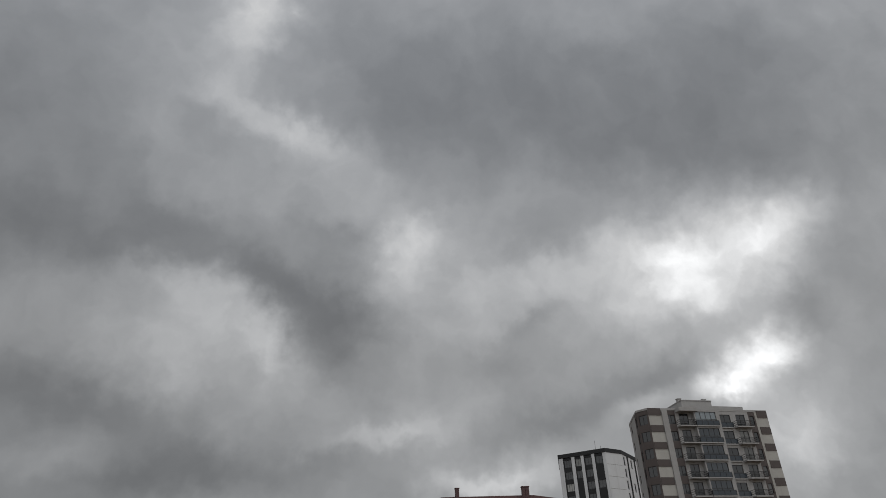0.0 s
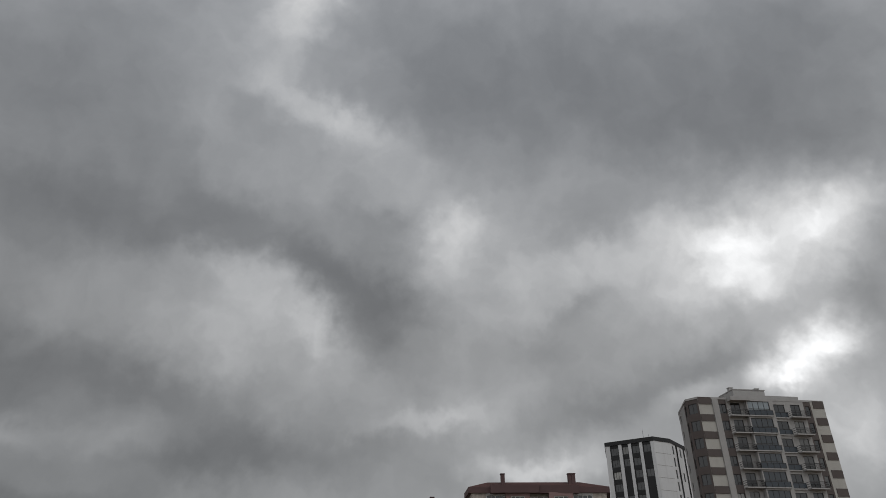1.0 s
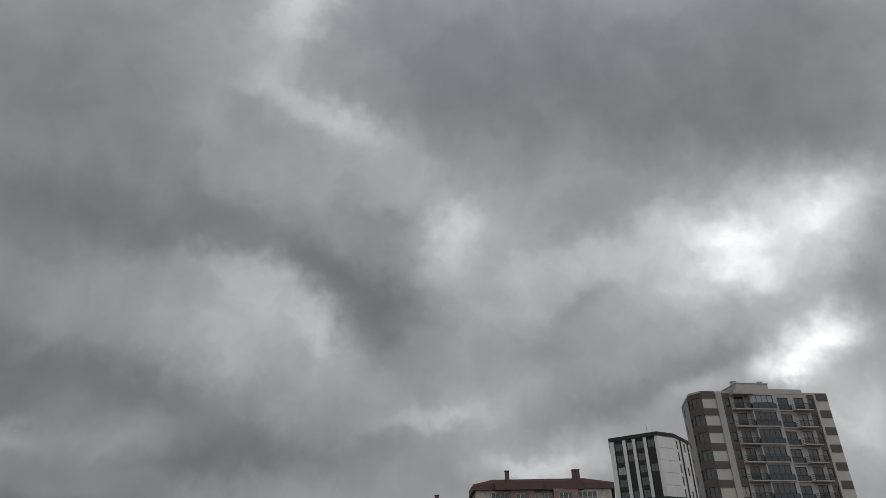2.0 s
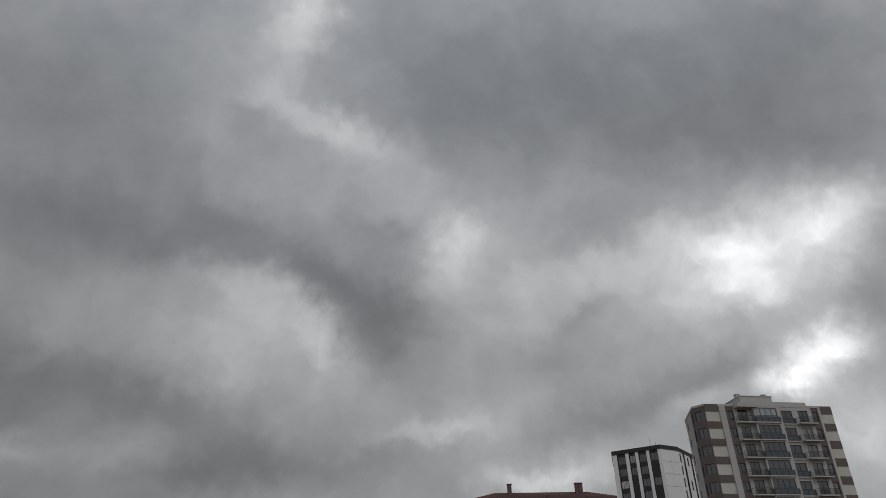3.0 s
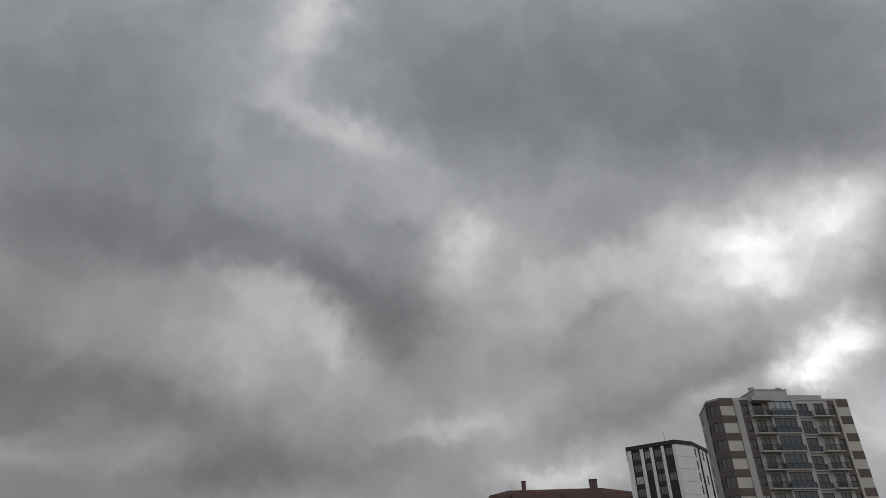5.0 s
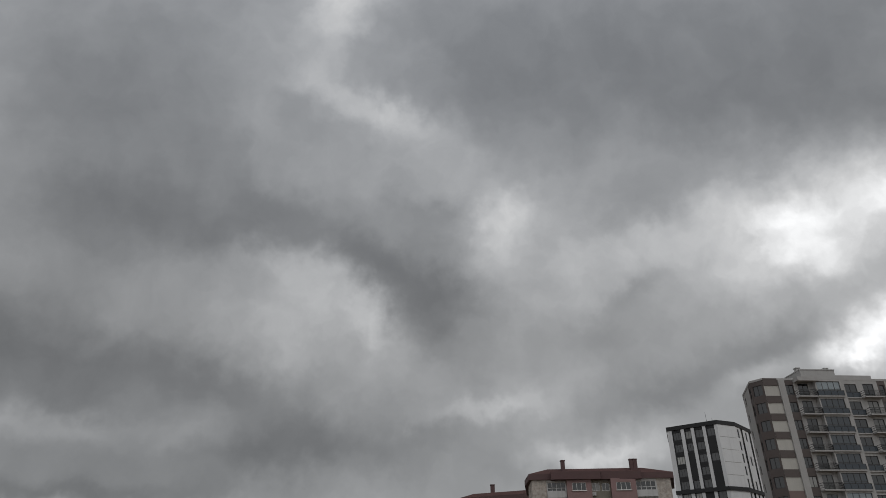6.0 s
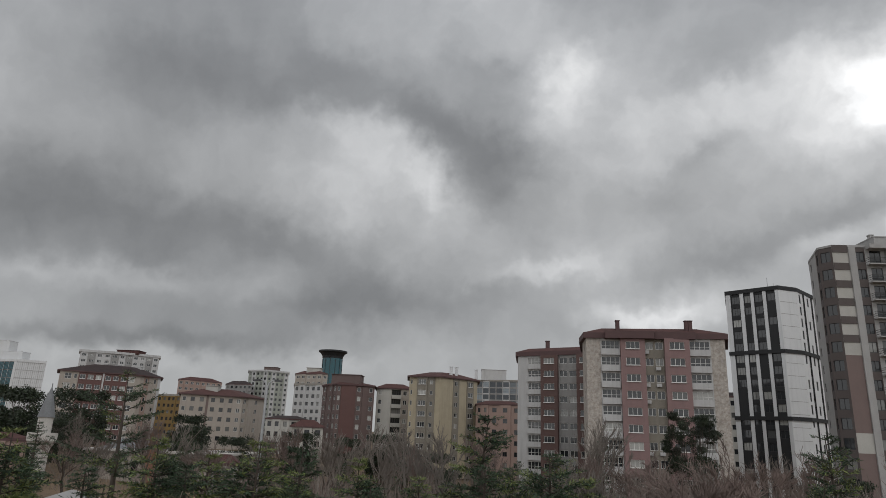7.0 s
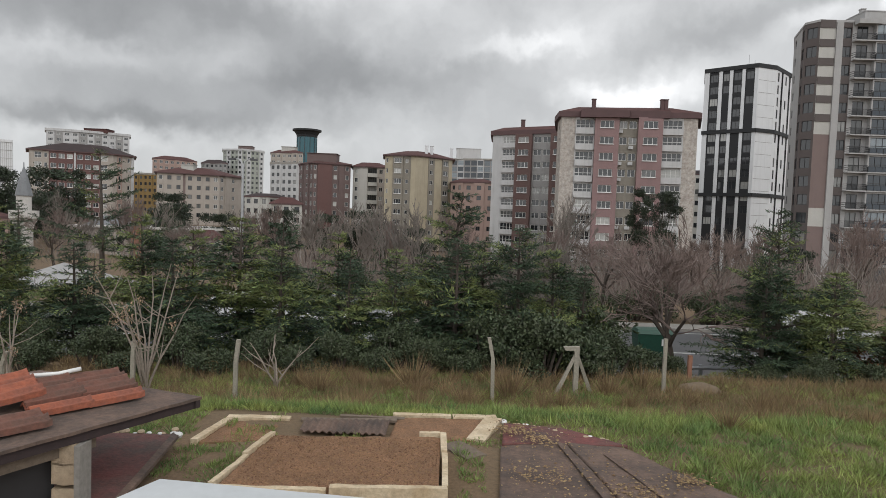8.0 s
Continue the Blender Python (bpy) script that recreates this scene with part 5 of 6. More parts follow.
sward("grass", "fresh green grass of the rough garden", 41, 470000, (-7.5, 13.5, 5.5, 17), 0.16, 0.0095, "grass", lambda x, y, r: r > dryness(x, y) * 0.5 and (y > 9.2 or r < 0.8 or abs(noise.noise((x, y, 1))) > 0.1))
sward("dry_grass", "tall dry tan grass along the fence", 42, 170000, (-9.5, 15.0, 9.0, 17.2), 0.32, 0.008, "straw", lambda x, y, r: r < dryness(x, y) * 0.7)
rnd = random.Random(14)
tuft_rng = np.random.default_rng(15)
tufts = []
for k in range(5):
    n = 220
    foot = np.stack([tuft_rng.normal(0, 0.09, n), tuft_rng.normal(0, 0.09, n), np.zeros(n)], 1)
    tufts.append(blades("grass_tuft", foot, unit(np.concatenate([foot[:, :2] * 4 + tuft_rng.normal(0, 0.25, (n, 2)), np.ones((n, 1))], 1)), unit(np.concatenate([tuft_rng.normal(0, 1, (n, 2)), np.zeros((n, 1))], 1)), tuft_rng.uniform(0.35, 1.15, n), np.full(n, 0.014), "straw"))
spots = [(4.2, 9.2, 0.5), (2.2, 10.9, 0.3), (5.5, 12.6, 0.5), (7.8, 12.4, 0.55), (9.5, 12.9, 0.6), (1.6, 14.2, 0.9), (-0.6, 14.8, 0.85), (3.9, 14.6, 0.75), (4.8, 15.2, 0.7), (0.6, 13.2, 0.6), (-2.6, 14.0, 0.7), (6.9, 13.7, 0.6), (10.7, 13.6, 0.7), (11.5, 12.2, 0.6), (2.6, 13.4, 0.6)]
spots += [(rnd.uniform(-3.4, 12.0), rnd.uniform(12.0, 15.6), rnd.uniform(0.25, 0.6)) for _ in range(46)]
spots += [(rnd.uniform(5.0, 12.5), rnd.uniform(9.5, 12.0), rnd.uniform(0.25, 0.5)) for _ in range(10)]
for i, (x, y, h) in enumerate(spots):
    tuft = new("grass_tuft", tufts[i % 5])
    tuft.matrix_basis = Matrix.Translation((x, y, rise(x, y) - 0.02)) @ Matrix.Rotation(i * 1.3, 4, "Z") @ Matrix.Scale(h, 4)
    tagged(tuft, "dry tan tuft of tall grass", "grass", "dry tufts")

# ---- the road behind the trees ----
M["asphalt"] = surface("wet_asphalt", (0.055, 0.055, 0.058), (0.075, 0.075, 0.078), rough=0.5, grain=30, bump=0.2, spread=0.2)
M["white_line"] = surface("worn_road_paint", (0.6, 0.6, 0.58), (0.42, 0.42, 0.4), rough=0.8, grain=12, spread=0.3)
M["steel"] = surface("galvanised_steel", (0.45, 0.46, 0.47), rough=0.45, metal=0.8, bump=0.05, spread=0.12)
M["car_white"] = surface("white_car_paint", (0.7, 0.71, 0.72), rough=0.2, bump=0, spread=0.04)
M["car_grey"] = surface("silver_car_paint", (0.32, 0.33, 0.34), rough=0.25, bump=0, spread=0.05, metal=0.3)
M["rubber"] = surface("black_rubber", (0.02, 0.02, 0.02), rough=0.8, bump=0.1)
M["green_metal"] = surface("green_painted_metal", (0.015, 0.07, 0.045), rough=0.5, spread=0.2, bump=0.1)
s = Shape()
s.hexa([(-60, 20.9, -2.62), (70, 20.9, -2.62), (70, 31.5, -2.62), (-60, 31.5, -2.62)], [(-60, 20.9, -2.44), (70, 20.9, -2.44), (70, 31.5, -2.44), (-60, 31.5, -2.44)])
solid("road", s, M["asphalt"], "grey asphalt road beyond the trees", "road", kind="structure")
for y in (21.5, 26.2, 30.9):
    line = Shape()
    line.box((-60, y, -2.436), (70, y + 0.14, -2.432))
    solid("road_line", line, M["white_line"], "worn white line along the road", "road line", kind="structure")
s = Shape()
s.box((-60, 31.5, -2.75), (70, 33.0, -2.3))
solid("pavement", s, M["concrete"], "grey concrete pavement with a kerb", "pavement", kind="structure")
s = Shape()
s.box((5.0, 20.35, -2.7), (40, 20.6, -2.0))
solid("wall_low", s, M["concrete"], "low pale concrete wall beside the road", "wall", kind="structure")
guard = thing("guard_rail", "galvanised steel guard rail beside the road", "guard rail", Matrix.Translation((4.5, 20.8, -2.5)))
for i in range(12):
    post = Shape()
    post.box((i * 2 - 0.05, 0, 0), (i * 2 + 0.05, 0.1, 0.8))
    part("post", post, M["steel"], guard)
for z in (0.42, 0.72):
    rail = Shape()
    rail.tube([(-1, -0.06, z), (24, -0.06, z)], [0.06, 0.06], 6)
    part("rail", rail, M["steel"], guard)


def car(label, x, y, turn, paint):
    """A parked hatchback: body, cabin glass, wheels, lamps."""
    home = thing("car", label, "car", Matrix.Translation((x, y, -2.43)) @ Matrix.Rotation(radians(turn), 4, "Z"), "parked cars")
    b = Shape()
    side = [(-2.05, 0.35), (2.1, 0.35), (2.15, 0.7), (1.2, 0.92), (0.55, 1.42), (-1.3, 1.46), (-1.95, 1.0), (-2.1, 0.8)]
    for a, c in ((-0.83, 0.83),):
        b.hexa([(px, a, pz) for px, pz in side], [(px, c, pz) for px, pz in side])
    part("body", b, M[paint], home)
    for yy in (-0.845, 0.835):
        g = Shape()
        g.hexa([(1.0, yy, 0.95), (-1.75, yy, 0.98), (-1.25, yy, 1.38), (0.5, yy, 1.35)], [(1.0, yy + 0.01, 0.95), (-1.75, yy + 0.01, 0.98), (-1.25, yy + 0.01, 1.38), (0.5, yy + 0.01, 1.35)])
        part("side_window", g, M["dark_pane"], home)
    for wx in (-1.3, 1.35):
        for wy in (-0.8, 0.62):
            w = Shape()
            w.turn([(0.2, 0), (0.3, 0.0), (0.32, 0.04), (0.32, 0.15), (0.3, 0.19), (0.2, 0.19)], 14)
            wheel = part("tyre", w, M["rubber"], home, at=Matrix.Translation((wx, wy, 0.32)) @ Matrix.Rotation(radians(-90), 4, "X"))
            r = Shape()
            r.turn([(0.19, -0.01), (0.19, 0.2)], 10)
            part("rim", r, M["steel"], wheel)
    for wy in (-0.7, 0.5):
        l = Shape()
        l.box((2.1, wy, 0.6), (2.17, wy + 0.25, 0.75))
        part("headlight", l, M["pvc"], home)


for label, x, y, turn, paint in (("white parked car on the road", -4.6, 24.0, 180, "car_white"), ("silver parked car on the road", -4.4, 29.0, 0, "car_grey"), ("white parked car on the road", -8.6, 29.3, 0, "car_white"), ("white parked car on the road", 0.2, 24.1, 180, "car_grey"), ("white parked car on the road", 17.0, 29.2, 0, "car_white")):
    car(label, x, y, turn, paint)
kiosk = thing("waste_container", "dark green metal waste container by the road", "container", Matrix.Translation((8.3, 25.2, -2.43)) @ Matrix.Diagonal((0.8, 0.8, 0.85, 1)))
s = Shape()
s.hexa([(-0.75, -0.5, 0.15), (0.75, -0.5, 0.15), (0.75, 0.5, 0.15), (-0.75, 0.5, 0.15)], [(-0.85, -0.55, 1.15), (0.85, -0.55, 1.15), (0.85, 0.55, 1.15), (-0.85, 0.55, 1.15)])
part("bin", s, M["green_metal"], kiosk)
s = Shape()
s.hexa([(-0.88, -0.58, 1.16), (0.88, -0.58, 1.16), (0.88, 0.58, 1.16), (-0.88, 0.58, 1.16)], [(-0.8, -0.4, 1.35), (0.8, -0.4, 1.35), (0.8, 0.4, 1.35), (-0.8, 0.4, 1.35)])
part("lid", s, M["green_metal"], kiosk)
s = Shape()
s.box((0.3, -0.57, 0.65), (0.6, -0.55, 0.95))
part("sticker", s, M["pvc"], kiosk, "white square sticker")

# street lamp
lamp = thing("street_lamp", "tall grey street lamp with a double curved head", "street lamp", Matrix.Translation((-14.0, 45.0, rise(-14, 45))))
s = Shape()
s.tube([(0, 0, 0), (0, 0, 8.3)], [0.13, 0.085], 8)
part("pole", s, M["steel"], lamp)
for k in (-1, 1):
    s = Shape()
    s.tube([(0, 0, 8.2), (0.12 * k, 0, 8.75), (0.4 * k, 0, 8.95), (0.55 * k, 0, 8.95)], [0.075, 0.06, 0.05, 0.05], 6)
    arm = part("arm", s, M["steel"], lamp)
    h = Shape()
    h.hexa([(0.5 * k, -0.12, 8.86), (1.0 * k, -0.1, 8.84), (1.0 * k, 0.1, 8.84), (0.5 * k, 0.12, 8.86)][::k], [(0.5 * k, -0.08, 9.02), (1.0 * k, -0.05, 8.95), (1.0 * k, 0.05, 8.95), (0.5 * k, 0.08, 9.02)][::k])
    part("lamp_head", h, M["dark_frame"], arm)

# the small mosque and its minaret
M["ashlar"] = surface("pale_ashlar", (0.6, 0.58, 0.55), (0.5, 0.48, 0.45), rough=0.85, grain=6, spread=0.12, stain=0.2)
M["lead"] = surface("grey_lead", (0.2, 0.21, 0.22), rough=0.6, grain=6, spread=0.2)
M["clay_brick"] = surface("clay_brick", (0.3, 0.15, 0.1), rough=0.9, grain=10, spread=0.25)
minaret = thing("minaret", "white stone minaret with a grey lead cone", "minaret", Matrix.Translation((-51.8, 80.0, -5.0)))
s = Shape()
s.turn([(1.0, 0), (1.0, 4.2), (1.15, 4.8), (1.5, 5.4)], 12)
part("shaft", s, M["ashlar"], minaret)
s = Shape()
s.turn([(1.52, 5.42), (1.65, 5.55), (1.65, 6.5), (1.5, 6.5), (1.5, 5.7)], 16)
part("gallery", s, M["ashlar"], minaret)
s = Shape()
s.turn([(0.85, 5.45), (0.82, 8.2), (0.92, 8.3)], 12)
part("drum", s, M["ashlar"], minaret)
s = Shape()
s.turn([(0.98, 8.32), (0.55, 10.2), (0.06, 11.9), (0.05, 12.4)], 12)
part("cone", s, M["lead"], minaret)
mosque = thing("mosque", "low stone mosque with arched windows and a grey roof", "building", Matrix.Translation((-41.5, 88.0, -5.2)))
s = Shape()
s.box((-9, 0, 0), (10, 11, 4.6))
part("wall", s, M["beige_wall"], mosque)
s = Shape()
s.box((-9.4, -0.4, 4.62), (10.4, 11.4, 4.9))
part("cornice", s, M["ashlar"], mosque)
s = Shape()
s.hexa([(-8, 1, 4.92), (0, 1, 4.92), (0, 9, 4.92), (-8, 9, 4.92)], [(-6, 3, 6.2), (-2, 3, 6.2), (-2, 7, 6.2), (-6, 7, 6.2)])
part("roof", s, M["lead"], mosque)
for i in range(7):
    w = Shape()
    ring_ = [(-0.45, 0), (0.45, 0)] + [(0.45 * math.cos(a), 1.5 + 0.45 * math.sin(a)) for a in [math.pi * j / 8 for j in range(9)]]
    w.hexa([(px, 0.05, pz) for px, pz in ring_[::-1]], [(px, -0.02, pz) for px, pz in ring_[::-1]])
    part("arched_window", w, M["dark_pane"], mosque, at=Matrix.Translation((-7.5 + i * 2.6, -0.03, 1.6)))
s = Shape()
s.box((-0.45, -0.45, 0), (0.45, 0.45, 5.4)), s.box((-0.55, -0.55, 5.4), (0.55, 0.55, 5.6)), s.box((-0.4, -0.4, 5.6), (0.4, 0.4, 6.6)), s.box((-0.52, -0.52, 6.6), (0.52, 0.52, 6.8))
solid("chimney_stack", s, M["clay_brick"], "tall square clay brick chimney stack", "chimney", Matrix.Translation((-40.3, 85.0, -4.9)))
plain_block("low hut with a red tiled roof", [(-30.5, 80), (-27.0, 79)], -5, -1.4, 2.9, "cream_wall", 2.5, roof=("hip", "roof", 0.9, 0.6), back=4, eave=0.4)
plain_block("pale stone house with a salmon wall", [(-60, 78), (-53.5, 80)], -5, 0.4, 2.9, "salmon_wall", 2.5, roof=("hip", "roof", 0.6, 0.6), back=6, eave=0.3)
s = Shape()
s.hexa([(-4, 0, 0), (4, -2, 0), (5, 6, 0), (-4, 7, 0)], [(-4, 0, 2.3), (4, -2, 0.8), (5, 6, 1.2), (-4, 7, 3.0)])
solid("shed_roof", s, M["light_wall"], "pale grey sloping sheet roof behind the conifers", "roof", Matrix.Translation((-23.5, 40.0, -4.6)))

# shop sign at the foot of the striped tower
sign = thing("shop_sign", "grey shop sign with pale letters", "sign", Matrix.Translation((60.4, 105.1, -5.8)))
s = Shape()
s.box((-3.0, 0, -0.3), (3.4, 0.25, 1.4))
part("board", s, M["umber_wall"], sign)
text = bpy.data.curves.new("letters", "FONT")
text.body, text.size, text.extrude, text.align_x = "GENT", 1.35, 0.04, "CENTER"
text.materials.append(M["pvc"])
letters = new("letters", text)
letters.parent = sign
letters.matrix_basis = pose(0.2, -0.06, 0.1, 90, 0, 0)

# ---- fence ----
M["post"] = surface("weathered_concrete_post", (0.36, 0.33, 0.27), (0.25, 0.23, 0.19), rough=0.95, grain=25, bump=0.4, spread=0.25)
for x, y, h, tip in ((-4.0, 12.6, 1.3, 0.06), (1.18, 13.8, 1.4, -0.12), (5.2, 14.8, 1.3, 0.0), (-6.35, 13.3, 1.15, 0.02), (-9.3, 13.6, 0.75, 0.12)):
    post = Shape()
    z = rise(x, y) - 0.15
    w = 0.038
    ring_ = ((-w, -w), (w, -w), (w, w), (-w, w))
    post.hexa([(a, b, 0) for a, b in ring_], [(a + tip * 0.2, b, h * 0.78) for a, b in ring_])
    post.hexa([(a + tip * 0.2, b, h * 0.78 + 0.002) for a, b in ring_], [(a + tip, b, h + 0.15) for a, b in ring_])
    solid("fence_post", post, M["post"], "weathered concrete fence post standing in grass", "fence post", Matrix.Translation((x, y, z)), "fence posts")
corner = thing("fence_post", "concrete corner post propped by two braces", "fence post", Matrix.Translation((3.12, 14.6, rise(3.12, 14.6))), "fence posts")
s = Shape()
s.box((-0.055, -0.055, -0.15), (0.055, 0.055, 1.0)), s.hexa([(-0.3, -0.05, 1.08), (-0.26, -0.05, 1.0), (-0.26, 0.05, 1.0), (-0.3, 0.05, 1.08)], [(0.06, -0.05, 1.1), (0.06, -0.05, 1.002), (0.06, 0.05, 1.002), (0.06, 0.05, 1.1)])
part("post", s, M["post"], corner)
for tx, ty in ((-0.5, -0.1), (0.42, 0.15)):
    s = Shape()
    s.tube([(tx, ty, -0.08), (0.02 * (1 if tx > 0 else -1), 0, 0.9)], [0.06, 0.05], 4)
    part("brace", s, M["post"], corner)
s = Shape()
s.box((-0.05, -0.05, -0.1), (0.05, 0.05, 0.75))
solid("marker_post", s, M["clay_brick"], "short rusty brown post by the road", "post", Matrix.Translation((6.6, 16.9, rise(6.6, 16.9))))
M["earth_stone"] = surface("tan_stone", (0.2, 0.15, 0.1), (0.15, 0.11, 0.075), rough=0.95, grain=12, bump=0.6, spread=0.3)
stone = Shape()
stone.turn([(0.5, -0.1), (0.55, 0.08), (0.45, 0.2), (0.25, 0.26), (0.05, 0.27)], 14)
stone.verts = [(x * (1 + 0.15 * noise.noise((x * 3, y * 3, z * 3))), y * 0.6, z * 0.8 * (1 + 0.2 * noise.noise((x * 4, y, 3)))) for x, y, z in stone.verts]
solid("boulder", stone, M["earth_stone"], "flat tan boulder lying in dry grass", "rock", Matrix.Translation((6.15, 15.1, rise(6.15, 15.1))), smooth=True)
s = Shape()
s.box((6.6, 15.9, -1.6), (9.8, 16.1, -1.15))
solid("kerb_wall", s, M["concrete"], "low mossy concrete kerb in the grass", "kerb", kind="structure")

# ---- beds ----
M["soil"] = surface("sifted_brown_soil", (0.31, 0.17, 0.092), (0.22, 0.125, 0.07), rough=1.0, grain=45, large=3.0, bump=1.0, spread=0.5)
M["old_foam"] = surface("yellowed_foam_edge", (0.66, 0.55, 0.39), (0.46, 0.35, 0.22), rough=0.9, grain=25, large=3, bump=0.5, spread=0.25)
M["felt"] = surface("black_roofing_felt", (0.085, 0.064, 0.054), (0.19, 0.125, 0.095), rough=0.85, grain=20, large=2.4, bump=0.5, spread=0.35)
M["red_felt"] = surface("maroon_roofing_felt", (0.19, 0.062, 0.056), (0.1, 0.07, 0.06), rough=0.85, grain=22, large=1.8, bump=0.5, spread=0.4)
M["plank"] = surface("grey_weathered_board", (0.2, 0.155, 0.115), (0.14, 0.11, 0.085), rough=0.95, grain=14, bump=0.4, spread=0.3)
M["clay"] = surface("orange_clay_tile", (0.39, 0.115, 0.06), (0.22, 0.085, 0.058), rough=0.85, grain=22, large=5, bump=0.5, spread=0.35)
M["limestone"] = surface("tan_limestone_block", (0.5, 0.4, 0.28), (0.38, 0.29, 0.2), rough=0.95, grain=16, large=4, bump=0.8, spread=0.3)
M["sheet"] = surface("pale_grey_sheet", (0.55, 0.57, 0.58), (0.47, 0.49, 0.5), rough=0.5, grain=6, bump=0.08, spread=0.1)


def patch(cols, rows, corners, lift, thick):
    """A gently uneven slab: corners near left, near right, far right, far left; lift gives its relief."""
    s = Shape()
    c = [Vector(p) for p in corners]
    grid = []
    for j in range(rows + 1):
        for i in range(cols + 1):
            u, v = i / cols, j / rows
            p = c[0].lerp(c[1], u).lerp(c[3].lerp(c[2], u), v)
            grid.append((p.x, p.y, p.z + lift(p.x, p.y)))
    n = len(grid)
    s.verts = grid + [(x, y, z - thick) for x, y, z in grid]
    k = cols + 1
    for j in range(rows):
        for i in range(cols):
            a = j * k + i
            s.faces.append((a, a + 1, a + k + 1, a + k))
            s.faces.append((n + a, n + a + k, n + a + k + 1, n + a + 1))
    for i in range(cols):
        s.faces.append((i + 1, i, n + i, n + i + 1))
        a = rows * k + i
        s.faces.append((a, a + 1, n + a + 1, n + a))
    for j in range(rows):
        a = j * k
        s.faces.append((a, a + k, n + a + k, n + a))
        a = j * k + cols
        s.faces.append((a + k, a, n + a, n + a + k))
    s.slots = [0] * len(s.faces)
    return s


def crumbs(x, y):
    return 0.014 * noise.noise((x * 6, y * 6, 1)) + 0.009 * noise.noise((x * 19, y * 19, 2)) + 0.006 * noise.noise((x * 45, y * 45, 3))


bed = thing("soil_bed", "raised bed of bare brown soil with a yellowed foam rim", "planting bed", Matrix.Translation((0, 0, 0)))
s = patch(150, 110, [(-2.05, 5.98, 0.27), (0.04, 6.08, 0.27), (0.05, 7.52, 0.27), (-1.9, 7.38, 0.27)], crumbs, 0.25)
part("soil", s, M["soil"], bed, smooth=True)


def rim(points, wide, z0, z1, name="rim"):
    """One length of worn edging between two plan points."""
    a, b = Vector(points[0]), Vector(points[1])
    d = (b - a).normalized()
    o = Vector((-d.y, d.x)) * wide / 2
    s = patch(max(4, int((b - a).length / 0.06)), 4, [(*(a - o), z1), (*(b - o), z1), (*(b + o), z1), (*(a + o), z1)], lambda x, y: 0.012 * noise.noise((x * 5, y * 5, 8)) + 0.006 * noise.noise((x * 23, y * 23, 8)), z1 - z0)
    part(name, s, M["old_foam"], bed)


rim(((-2.13, 5.93), (-1.02, 5.95)), 0.07, 0.02, 0.29)
rim(((-0.99, 5.97), (0.12, 6.03)), 0.075, 0.02, 0.31)
rim(((-2.12, 6.0), (-2.0, 6.72)), 0.055, 0.02, 0.29)
rim(((-2.02, 6.74), (-1.9, 7.42)), 0.06, 0.02, 0.31)
rim(((0.1, 6.1), (0.1, 6.95)), 0.06, 0.02, 0.3)
rim(((0.09, 6.97), (0.08, 7.56)), 0.07, 0.02, 0.32)
rim(((-0.2, 7.56), (0.04, 7.58)), 0.05, 0.02, 0.31)


def small_bed(label, corners, edges):
    home = thing("soil_bed", label, "planting bed")
    s = patch(40, 30, corners, crumbs, 0.12)
    part("soil", s, M["soil"], home, smooth=True)
    for a, b, w in edges:
        a, b = Vector(a), Vector(b)
        d = (b - a).normalized()
        o = Vector((-d.y, d.x)) * w / 2
        e = patch(max(4, int((b - a).length / 0.08)), 2, [(*(a - o), 0.055), (*(b - o), 0.055), (*(b + o), 0.055), (*(a + o), 0.055)], lambda x, y: 0.012 * noise.noise((x * 5, y * 5, 5)), 0.18)
        part("rim", e, M["old_foam"], home)


small_bed("small soil bed with a curved yellowed edge", [(-0.6, 8.15, 0.03), (0.5, 8.1, 0.03), (0.75, 9.0, 0.03), (-0.55, 8.95, 0.03)], [((-0.62, 9.05), (0.2, 9.06), 0.1), ((0.22, 9.05), (0.84, 9.08), 0.14), ((0.8, 9.02), (0.5, 8.1), 0.24)])
small_bed("small overgrown soil bed with a yellowed edge", [(-2.9, 7.75, 0.02), (-2.2, 7.9, 0.02), (-2.05, 8.6, 0.02), (-2.75, 8.6, 0.02)], [((-2.85, 8.7), (-2.0, 8.72), 0.12), ((-2.95, 7.75), (-2.8, 8.62), 0.1)])
s = patch(96, 8, [(-1.75, 8.16, 0.07), (-0.65, 8.14, 0.07), (-0.63, 8.62, 0.1), (-1.78, 8.56, 0.1)], lambda x, y: 0.014 * math.sin(x * 68) + 0.008 * noise.noise((x * 4, y * 4, 7)), 0.012)
solid("corrugated_sheet", s, M["felt"], "weathered corrugated sheet lying between beds", "sheet")
rnd = random.Random(3)
for i, (x, y, a, l, w) in enumerate(((-1.2, 8.75, 4, 1.3, 0.09), (0.33, 7.75, -55, 0.55, 0.3), (-0.9, 8.9, -2, 0.9, 0.07))):
    s = patch(12, 3, [(-l / 2, -w / 2, 0), (l / 2, -w / 2, 0), (l / 2, w / 2, 0), (-l / 2, w / 2, 0)], lambda x, y: 0.008 * noise.noise((x * 6, y * 9, 2)), 0.03)
    solid("board", s, M["plank"], "weathered board lying on the ground", "board", Matrix.Translation((x, y, 0.05)) @ Matrix.Rotation(radians(a), 4, "Z"), "loose boards")

